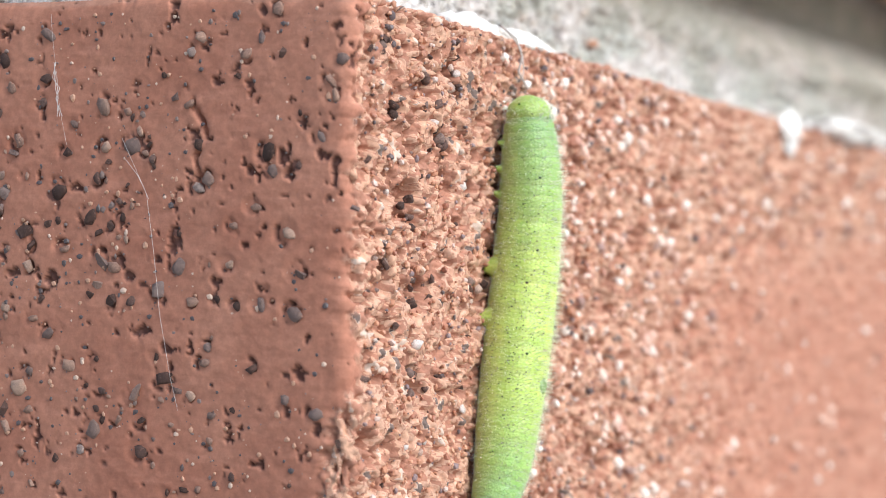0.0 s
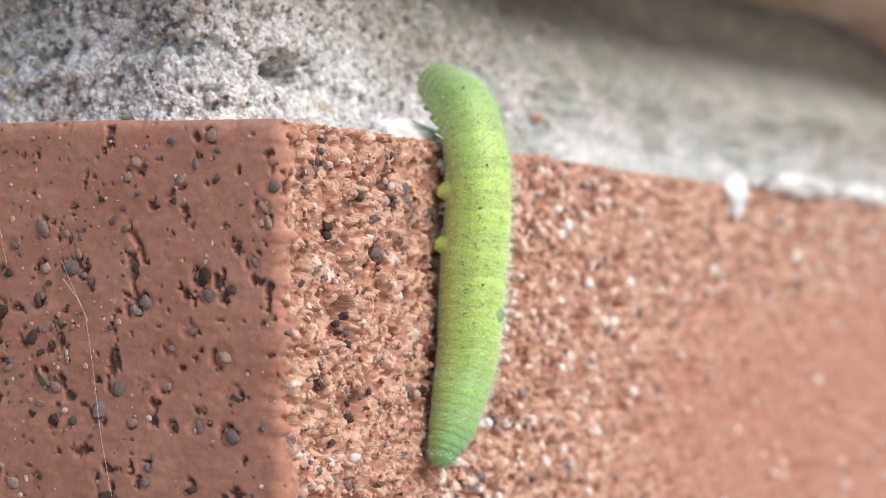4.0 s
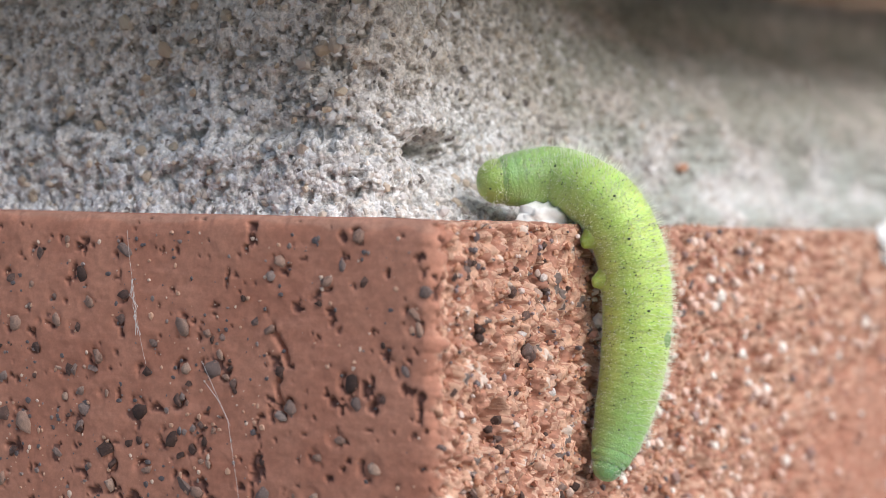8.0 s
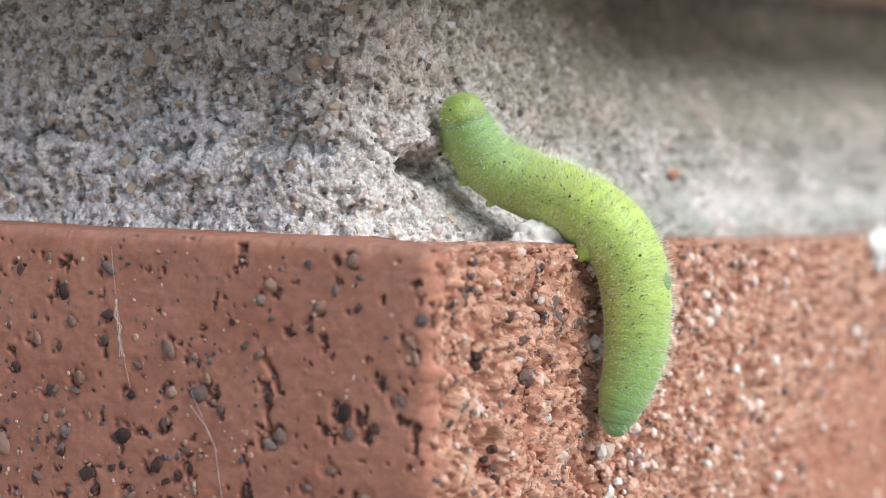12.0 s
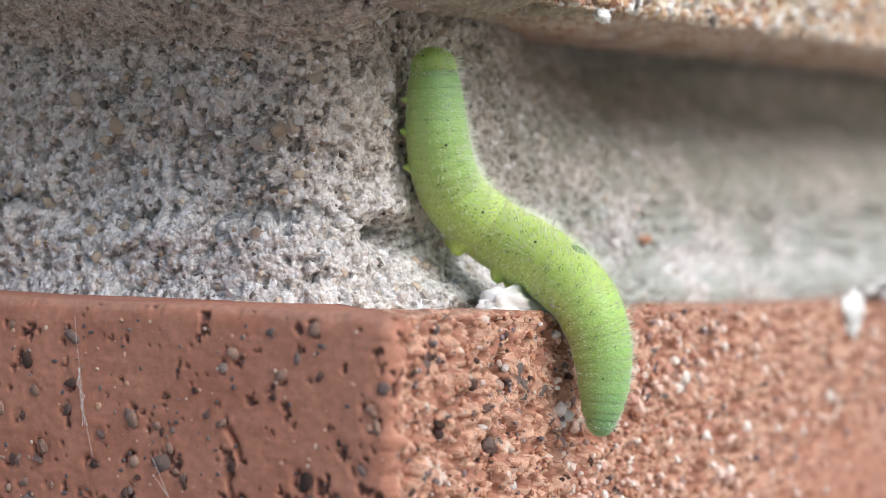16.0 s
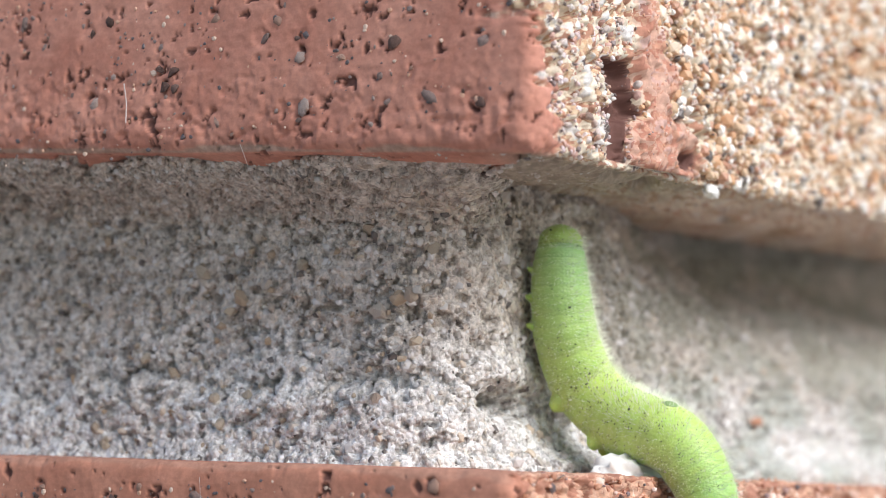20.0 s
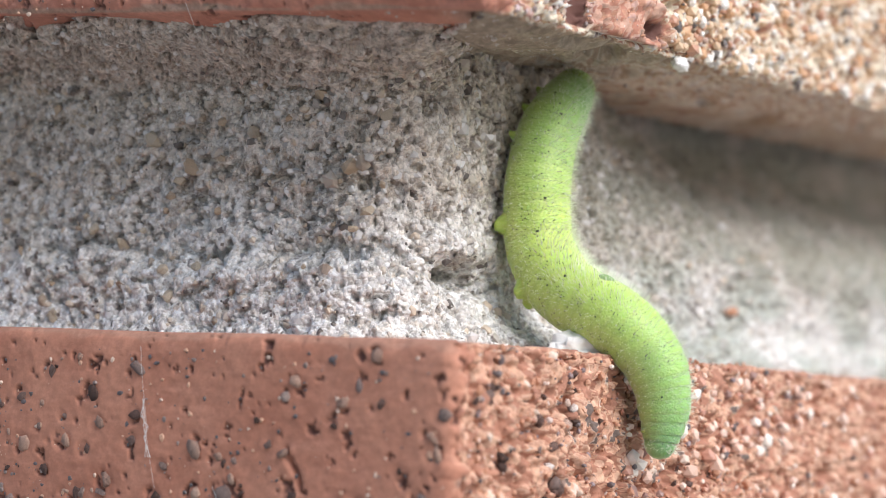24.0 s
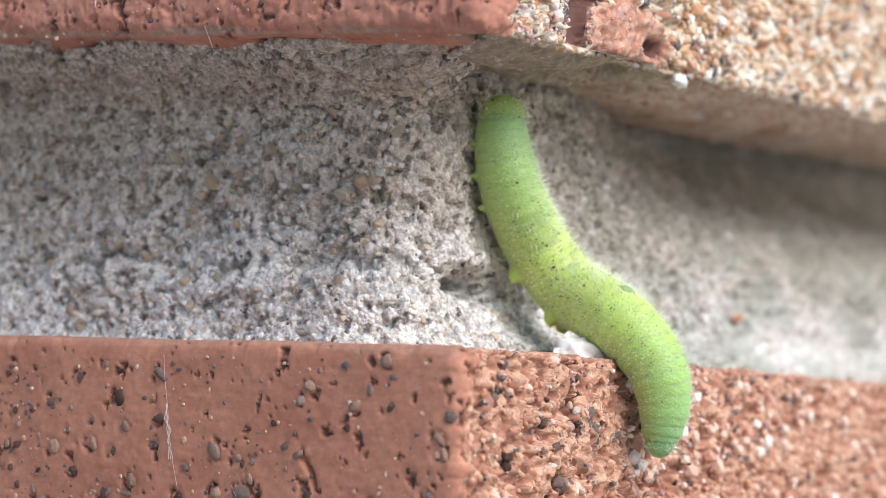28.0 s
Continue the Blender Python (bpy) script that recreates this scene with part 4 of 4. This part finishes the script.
def ring_mesh(seed):
    """A short barrel of unit radius, three shallow folds along it, open inside its neighbours."""
    rows, cols = 23, 48
    v = []
    for i in range(rows):
        u = i / (rows - 1) * 2 - 1
        k = 1.0 - 0.055 * u * u - 0.07 * abs(u) ** 6 + 0.003 * math.cos(u * 26)
        for j in range(cols):
            q = j / cols * 2 * math.pi
            w = k + 0.007 * noise.noise(Vector((math.cos(q) * 3, math.sin(q) * 3, u * 2 + seed * 7)))
            v.append((w * math.cos(q), w * math.sin(q), u * HALF))
    f = [(i * cols + j, i * cols + (j + 1) % cols, (i + 1) * cols + (j + 1) % cols, (i + 1) * cols + j) for i in range(rows - 1) for j in range(cols)]
    return mesh_of("body_ring", np.array(v) * np.array((MM, MM, MM)), f, skin)


def hair_mesh(seed, count=330):
    rs = random.Random(900 + seed)
    bm = bmesh.new()
    for _ in range(count):
        q, u = rs.uniform(0, 2 * math.pi), rs.uniform(-0.3, 0.3)
        d = Vector((math.cos(q), math.sin(q), rs.uniform(-0.35, 0.35))).normalized()
        p = Vector((math.cos(q) * 0.93, math.sin(q) * 0.93, u))
        side = d.cross(Vector((0, 0, 1))).normalized()
        up = d.cross(side)
        size = rs.uniform(0.14, 0.26) if rs.random() < 0.6 else rs.uniform(0.26, 0.45)
        if math.cos(q) < -0.1:
            size *= 0.5
        r = 0.0075 if size < 0.26 else 0.0098
        tip = bm.verts.new((p + d * size + side * rs.uniform(-0.06, 0.06)) * MM)
        foot = [bm.verts.new((p + (side * math.cos(w) + up * math.sin(w)) * r) * MM) for w in (0, 2.1, 4.2)]
        for k in range(3):
            bm.faces.new((foot[k], foot[(k + 1) % 3], tip))
    me = bpy.data.meshes.new("hair_coat")
    bm.to_mesh(me)
    bm.free()
    me.materials.append(hair_white)
    return me


def wart_mesh(seed, count=66):
    rs = random.Random(700 + seed)
    bm = bmesh.new()
    for k in range(count):
        q, u = rs.uniform(-2.6, 2.0), rs.uniform(-0.22, 0.22)
        r = 0.013 + 0.014 * rs.random() ** 2
        if k == 0:
            q, u, r = -math.pi / 2 + rs.uniform(-0.3, 0.3), 0.0, 0.056 if seed == 0 else 0.034
        bmesh.ops.create_icosphere(bm, subdivisions=1, radius=r * MM, matrix=Matrix.Translation((math.cos(q) * 0.995 * MM, math.sin(q) * 0.995 * MM, u * MM)))
    me = bpy.data.meshes.new("dot_speckle")
    bm.to_mesh(me)
    bm.free()
    me.materials.append(wart_dark)
    me.shade_smooth()
    return me


def leg_mesh(name, length, root, tip, bend):
    """A tapering leg along -x from the belly, closed at the tip."""
    v, cols = [], 12
    steps = [(0.0, root), (0.3, root * 0.72 + tip * 0.28), (0.55, root * 0.3 + tip * 0.7), (0.78, tip), (0.91, tip * 0.82), (0.98, tip * 0.5), (1.0, 0.01)]
    rows = len(steps)
    for u, r in steps:
        for j in range(cols):
            q = j / cols * 2 * math.pi
            v.append((-0.80 - length * u, r * math.cos(q), r * math.sin(q) + bend * u * u))
    f = [(i * cols + j, (i + 1) * cols + j, (i + 1) * cols + (j + 1) % cols, i * cols + (j + 1) % cols) for i in range(rows - 1) for j in range(cols)]
    return mesh_of(name, np.array(v) * MM, f, skin)


def dome_mesh(name, rx, rz, mat, seed):
    bm = bmesh.new()
    bmesh.ops.create_icosphere(bm, subdivisions=4, radius=1.0)
    for v in bm.verts:
        k = 1 + 0.03 * noise.noise(v.co * 3 + Vector((seed, 0, 0)))
        v.co = Vector((v.co.x * rx * k, v.co.y * rx * k, v.co.z * rz * k)) * MM
    me = bpy.data.meshes.new(name)
    bm.to_mesh(me)
    bm.free()
    me.materials.append(mat)
    me.shade_smooth()
    return me


caterpillar = tagged(new("caterpillar"), "hairy yellow-green caterpillar with tiny black dots climbing the brick", "caterpillar")
caterpillar.location = mm((1.0, 12.0, -8.0))
ring_kinds = [ring_mesh(k) for k in range(5)]
hair_kinds = [hair_mesh(k) for k in range(6)]
wart_kinds = [wart_mesh(k) for k in range(6)]
proleg, low_proleg = leg_mesh("proleg", 0.46, 0.64, 0.27, -0.10), leg_mesh("proleg", 0.22, 0.58, 0.26, -0.05)
true_leg = leg_mesh("true_leg", 0.40, 0.38, 0.13, 0.14)
FIRST = {10: low_proleg, 16: low_proleg, 22: proleg, 28: proleg, 36: true_leg, 39: true_leg, 42: true_leg}
crng = random.Random(5)
rings = []
for k in range(RINGS):
    f = k / (RINGS - 1)
    ring = under(new("body_ring", ring_kinds[k % 5]), caterpillar)
    r = girth(f)
    swell = 1 + 0.007 * math.cos(k * 2 * math.pi / 3.5)
    ring.scale = (r * swell, r * swell, 0.6 if min(k, RINGS - 1 - k) < 2 else 0.8 if min(k, RINGS - 1 - k) < 4 else 1.0)
    # dark green tail, yellower middle; head end darkened to hold the upper brick's shade
    green = np.array([np.interp(f, [0, 0.12, 0.3, 0.6, 0.8, 1.0], c) for c in ((0.22, 0.34, 0.51, 0.54, 0.35, 0.23), (0.42, 0.56, 0.70, 0.72, 0.54, 0.42), (0.18, 0.175, 0.17, 0.17, 0.16, 0.155))])
    green = green * (1 + 0.015 * math.cos(k * 2 * math.pi / 3.5))
    ring.color = (*[float(c) for c in green], 1)
    turn = Euler((0, 0, crng.uniform(-0.2, 0.2)))
    for kind, name in ((hair_kinds, "hair_coat"), (wart_kinds, "dot_speckle")):
        bit = under(new(name, kind[crng.randrange(6)]), ring)
        bit.matrix_basis = turn.to_matrix().to_4x4()
    if k in FIRST:
        for side in (-1, 1):
            leg = under(new("true_leg" if k > 30 else "proleg", FIRST[k]), ring)
            leg.color = (*[c * 0.95 for c in ring.color[:3]], 1)
            leg.matrix_basis = Matrix.Rotation(side * 0.3, 4, "Z") @ Matrix.Scale(1 / r, 4, (0, 1, 0))
    rings.append(ring)
head = under(new("head", dome_mesh("head", 0.92, 0.80, skin, 3)), caterpillar, "round green head")
head.color = (0.33, 0.48, 0.13, 1)
tail = under(new("tail_flap", dome_mesh("tail_flap", 0.60, 0.62, skin, 8)), caterpillar, "blunt green tail end")
tail.color = (0.21, 0.41, 0.17, 1)
for owner, sizes in ((head, (1.02, 1.02, 1.2)), (head, (0.70, 0.70, 2.3)), (tail, (0.66, 0.66, 1.1))):
    for kinds, name in ((hair_kinds, "hair_coat"), (wart_kinds, "dot_speckle")):
        bit = under(new(name, kinds[2]), owner)
        bit.scale = sizes
for side in (-1, 1):
    eye = under(new("eye_spot", dome_mesh("eye_spot", 0.045, 0.045, wart_dark, 1)), head)
    eye.location = mm((-0.30, side * 0.72, 0.45))
claw = [under(new("anal_proleg", leg_mesh("anal_proleg", 0.35, 0.30, 0.24, -0.2)), rings[1]) for _ in range(2)]
for side, ob in zip((-1, 1), claw):
    ob.color = tail.color
    ob.matrix_basis = Matrix.Rotation(side * 0.5, 4, "Z")
patch = under(new("dark_patch", dome_mesh("dark_patch", 0.20, 0.34, patch_grey, 2)), rings[15], "grey-green blotch on the back")
patch.matrix_basis = Matrix.Rotation(radians(-20), 4, "Z") @ Matrix.Translation(mm((0.93, 0, 0)))
patch.scale = (0.68, 1.2, 1.15)

ACROSS = Vector((-0.35, 1.0, 0.0)).normalized()
base = caterpillar.location.copy()


def spine_poses(points):
    """Poses of tail, rings and head along a smooth line through the points, in the caterpillar's space."""
    p = np.array(points)
    q = np.concatenate([[0], np.cumsum(np.linalg.norm(np.diff(p, axis=0), axis=1))])
    fine = np.linspace(0, q[-1], 240)
    line = np.stack([np.interp(fine, q, p[:, k]) for k in range(3)], 1)
    for _ in range(30):
        line[1:-1] = line[1:-1] * 0.5 + (line[:-2] + line[2:]) * 0.25
    for _ in range(110):
        line[2:-2] = line[2:-2] * 0.5 + (line[1:-3] + line[3:-1]) * 0.25
    q = np.concatenate([[0], np.cumsum(np.linalg.norm(np.diff(line, axis=0), axis=1))])
    total = q[-1]
    out = []
    for at in [0.66] + list(np.linspace(0.75, total - 0.95, RINGS)) + [total - 0.86]:
        a, b = (np.array([np.interp(np.clip(at + d, 0, total), q, line[:, k]) for k in range(3)]) for d in (-0.5, 0.5))
        c = Vector([float(np.interp(at, q, line[:, k])) for k in range(3)])
        z = Vector(b - a).normalized()
        x = ACROSS.cross(z).normalized()
        y = z.cross(x)
        m = Matrix((x, y, z)).transposed().to_4x4()
        m.translation = c * MM - base
        out.append(m)
    return out


def motions():
    keys = []

    def settled(t, p):
        """A point above the brick's edge, moved along its sight line until the belly lies in the joint."""
        eye = np.array([np.interp(t, [row[0] for row in PATH], [row[1][k] for row in PATH]) for k in range(3)])
        w = float(step(1.0, 4.2, p[2]))
        goal = p[0] + w * (min(p[0], -4.15) - p[0])
        return tuple(eye + (np.array(p) - eye) * (goal - eye[0]) / (p[0] - eye[0]))

    def spine(t, *points):
        keys.append((t, spine_poses([settled(t, p) for p in points])))

    spine(0, (1.14, 8.63, -20.41), (1.50, 9.80, -18.61), (1.54, 10.73, -15.04), (1.59, 11.80, -10.46), (1.75, 12.01, -6.97), (1.67, 11.99, -4.64), (1.59, 11.77, -2.70))
    spine(1, (1.12, 7.92, -18.02), (1.48, 9.38, -16.19), (1.55, 10.86, -13.59), (1.59, 11.86, -10.65), (1.89, 12.06, -7.20), (2.03, 12.11, -4.43), (1.89, 12.06, -0.85))
    spine(2, (1.16, 8.92, -17.48), (1.47, 9.37, -16.05), (1.53, 10.57, -13.87), (1.58, 11.70, -11.16), (1.82, 12.04, -7.91), (2.07, 12.12, -4.88), (2.19, 12.16, -2.31), (1.61, 11.96, -0.15))
    spine(2.5, (1.15, 8.86, -16.27), (1.51, 9.96, -14.66), (1.56, 11.22, -12.45), (1.59, 11.93, -9.22), (2.09, 12.13, -5.46), (2.16, 12.16, -1.95), (1.91, 12.07, 0.98))
    spine(4.5, (1.23, 10.37, -13.49), (1.55, 11.09, -11.68), (1.79, 12.03, -8.92), (2.03, 12.11, -5.37), (2.26, 12.19, -3.00), (2.16, 12.16, -0.63), (1.61, 11.96, 1.63), (-0.08, 11.37, 2.53))
    spine(5, (1.21, 10.11, -13.36), (1.53, 10.63, -11.92), (1.60, 11.96, -9.27), (2.04, 12.11, -5.78), (2.34, 12.22, -2.74), (2.04, 12.11, 0.08), (0.72, 11.65, 1.86), (-1.41, 10.91, 1.67))
    spine(6, (1.22, 10.27, -11.05), (1.55, 11.05, -9.50), (1.87, 12.06, -7.54), (2.21, 12.17, -5.27), (2.19, 12.17, -3.00), (1.88, 12.06, -0.72), (1.03, 11.76, 0.65), (-0.04, 11.39, 1.47), (-1.55, 10.86, 1.61), (-3.04, 10.34, 1.40))
    spine(6.5, (1.22, 10.46, -10.81), (1.56, 11.38, -8.92), (2.00, 12.10, -6.26), (2.23, 12.18, -3.54), (2.14, 12.15, -1.28), (1.19, 11.82, 0.76), (-0.52, 11.22, 1.69), (-2.86, 10.40, 1.22))
    spine(7, (1.22, 10.33, -10.77), (1.56, 11.25, -8.82), (2.06, 12.12, -6.19), (2.57, 12.30, -3.49), (2.73, 12.36, -1.25), (2.11, 12.14, 0.56), (0.31, 11.51, 1.71), (-3.02, 10.34, 1.52))
    spine(8, (1.26, 11.01, -10.34), (1.60, 11.93, -8.58), (2.12, 12.14, -6.10), (2.34, 12.22, -3.62), (2.13, 12.15, -1.37), (1.29, 11.85, 0.65), (-0.63, 11.18, 1.79), (-3.82, 10.06, 1.48))
    spine(9, (1.26, 11.21, -8.82), (1.60, 11.96, -7.71), (2.17, 12.16, -5.46), (2.47, 12.27, -3.23), (2.36, 12.23, -1.44), (1.73, 12.00, 0.11), (0.47, 11.56, 1.23), (-1.22, 10.97, 1.68), (-2.92, 10.38, 1.90), (-4.47, 9.84, 2.02))
    spine(9.5, (1.25, 11.04, -8.90), (1.58, 11.67, -7.40), (2.08, 12.13, -4.97), (2.27, 12.19, -2.74), (2.21, 12.17, -0.74), (1.30, 11.85, 1.02), (-0.70, 11.16, 1.68), (-3.03, 10.34, 2.00), (-4.55, 8.99, 2.21))
    spine(10, (1.26, 11.27, -9.06), (1.59, 11.83, -7.53), (2.13, 12.15, -5.33), (2.30, 12.21, -2.91), (2.16, 12.16, -0.51), (1.01, 11.75, 1.21), (-1.06, 11.03, 2.17), (-3.15, 10.30, 2.59), (-4.55, 9.40, 2.95))
    spine(11, (1.26, 11.17, -9.08), (1.61, 11.96, -7.51), (2.20, 12.17, -5.08), (2.27, 12.19, -2.46), (1.94, 12.08, -0.28), (0.89, 11.71, 1.40), (-0.35, 11.28, 1.69), (-1.49, 10.88, 1.94), (-2.65, 10.47, 2.76), (-3.49, 10.18, 3.63), (-4.55, 9.81, 4.57))
    spine(12, (1.51, 11.93, -7.71), (1.71, 12.00, -6.49), (2.31, 12.21, -4.72), (2.39, 12.24, -2.53), (2.07, 12.12, -0.56), (1.13, 11.80, 0.74), (-0.33, 11.29, 1.61), (-1.79, 10.77, 2.15), (-3.26, 10.26, 2.91), (-3.89, 10.04, 4.01), (-4.43, 9.85, 5.67))
    spine(12.5, (1.40, 11.89, -7.68), (1.84, 12.04, -5.91), (2.40, 12.24, -3.47), (2.43, 12.25, -1.48), (1.90, 12.06, 0.27), (0.75, 11.66, 1.36), (-0.51, 11.22, 1.84), (-2.30, 10.60, 2.33), (-3.47, 10.19, 3.28), (-4.07, 9.98, 4.66), (-4.21, 9.93, 6.40))
    spine(13, (1.41, 11.89, -7.69), (1.71, 12.00, -6.36), (2.22, 12.18, -4.13), (2.31, 12.21, -2.14), (1.98, 12.09, -0.15), (0.83, 11.69, 1.17), (-0.86, 11.10, 1.82), (-2.55, 10.51, 2.37), (-3.41, 10.21, 3.59), (-3.63, 10.13, 5.16), (-3.75, 10.09, 6.46))
    spine(13.5, (1.92, 12.07, -7.14), (2.22, 12.18, -5.63), (2.51, 12.28, -3.42), (2.45, 12.26, -1.43), (1.96, 12.09, 0.55), (0.07, 11.42, 2.30), (-2.04, 10.68, 3.12), (-3.39, 10.21, 4.05), (-3.80, 10.07, 5.39), (-3.95, 10.02, 7.33))
    spine(15.5, (1.80, 12.03, -5.54), (2.08, 12.13, -3.71), (2.33, 12.22, -1.93), (2.21, 12.17, -0.59), (1.36, 11.88, 0.95), (-0.34, 11.28, 2.27), (-2.27, 10.61, 3.37), (-3.58, 10.15, 5.39), (-4.24, 9.91, 7.64), (-4.55, 9.56, 9.92))
    spine(16, (2.22, 12.18, -5.07), (2.38, 12.23, -3.65), (2.42, 12.25, -1.68), (1.79, 12.03, 0.28), (0.13, 11.44, 1.81), (-1.75, 10.79, 2.90), (-3.23, 10.27, 4.22), (-3.76, 10.08, 5.99), (-3.88, 10.04, 7.99), (-3.99, 10.00, 10.21))
    spine(17, (1.73, 12.01, -4.33), (2.32, 12.21, -2.51), (2.30, 12.21, -0.81), (1.39, 11.89, 1.10), (-0.44, 11.25, 2.15), (-2.07, 10.68, 3.21), (-3.41, 10.21, 4.92), (-3.94, 10.02, 7.29), (-4.33, 9.88, 10.52))
    spine(18, (1.52, 11.93, -4.52), (2.08, 12.13, -2.45), (2.04, 12.11, -0.72), (1.22, 11.83, 1.02), (-0.44, 11.25, 2.33), (-2.11, 10.66, 3.76), (-3.27, 10.26, 5.64), (-4.12, 9.96, 7.31), (-4.59, 8.26, 8.32), (-5.22, 6.48, 8.37))
    spine(18.5, (1.91, 12.07, -4.23), (2.38, 12.23, -2.71), (2.18, 12.16, -0.98), (1.46, 11.91, 0.65), (0.02, 11.41, 1.84), (-1.86, 10.75, 2.93), (-3.34, 10.23, 4.69), (-4.19, 9.93, 7.15), (-4.54, 9.03, 9.99))
    spine(19, (1.90, 12.06, -3.93), (2.43, 12.25, -2.16), (2.03, 12.11, -0.39), (0.98, 11.74, 1.17), (-1.14, 11.00, 2.06), (-2.64, 10.48, 3.64), (-3.50, 10.17, 5.92), (-4.04, 9.98, 7.99), (-4.33, 9.88, 10.41))
    spine(20, (1.90, 12.06, -3.77), (2.37, 12.23, -2.24), (1.87, 12.06, -0.28), (0.95, 11.73, 1.26), (-1.14, 11.00, 2.03), (-2.51, 10.52, 3.26), (-3.26, 10.26, 5.30), (-3.47, 10.19, 7.58), (-3.43, 10.20, 9.99))
    spine(22.5, (1.62, 11.97, -4.02), (2.17, 12.16, -2.10), (1.95, 12.08, -0.37), (0.91, 11.72, 1.14), (-0.97, 11.06, 1.88), (-2.35, 10.58, 3.09), (-2.81, 10.42, 5.32), (-2.62, 10.48, 7.35), (-2.29, 10.60, 8.93))
    spine(23, (1.74, 12.01, -4.02), (2.03, 12.11, -2.19), (1.52, 11.93, -0.47), (0.28, 11.50, 0.83), (-1.59, 10.84, 1.47), (-2.75, 10.44, 3.02), (-2.78, 10.43, 5.24), (-2.48, 10.53, 7.24), (-2.19, 10.63, 9.47))
    spine(24, (1.68, 11.99, -4.13), (2.03, 12.11, -2.32), (1.71, 12.00, -0.40), (0.37, 11.53, 1.08), (-1.69, 10.81, 2.14), (-2.75, 10.44, 3.88), (-2.79, 10.42, 6.52), (-2.41, 10.56, 8.51), (-1.23, 10.97, 10.49))
    spine(25, (1.81, 12.03, -4.27), (2.16, 12.16, -2.74), (1.84, 12.04, -0.77), (0.79, 11.68, 0.99), (-1.34, 10.93, 2.09), (-2.64, 10.47, 3.67), (-3.10, 10.31, 6.40), (-3.67, 10.11, 8.47), (-4.20, 9.93, 10.44))
    spine(26, (1.64, 11.97, -4.08), (2.12, 12.14, -2.27), (1.80, 12.03, -0.50), (0.53, 11.59, 1.04), (-1.61, 10.84, 2.16), (-2.70, 10.46, 3.97), (-3.58, 10.15, 5.81), (-4.54, 9.04, 7.33), (-5.65, 5.89, 7.87))
    spine(27, (1.63, 11.97, -4.06), (2.10, 12.13, -2.23), (1.77, 12.02, -0.67), (0.28, 11.50, 0.88), (-1.88, 10.74, 2.23), (-3.20, 10.28, 4.05), (-4.22, 9.92, 6.36), (-4.54, 8.82, 8.09), (-4.63, 8.02, 10.09))
    spine(28, (1.68, 11.99, -4.07), (2.05, 12.12, -2.01), (1.72, 12.00, -0.23), (0.33, 11.52, 1.33), (-1.83, 10.76, 2.68), (-3.04, 10.33, 4.51), (-3.95, 10.02, 6.60), (-4.41, 9.86, 8.69), (-4.28, 9.90, 10.67))
    for n, piece in enumerate([tail] + rings + [head]):
        walk(piece, [(t, poses[n]) for t, poses in keys])


motions()
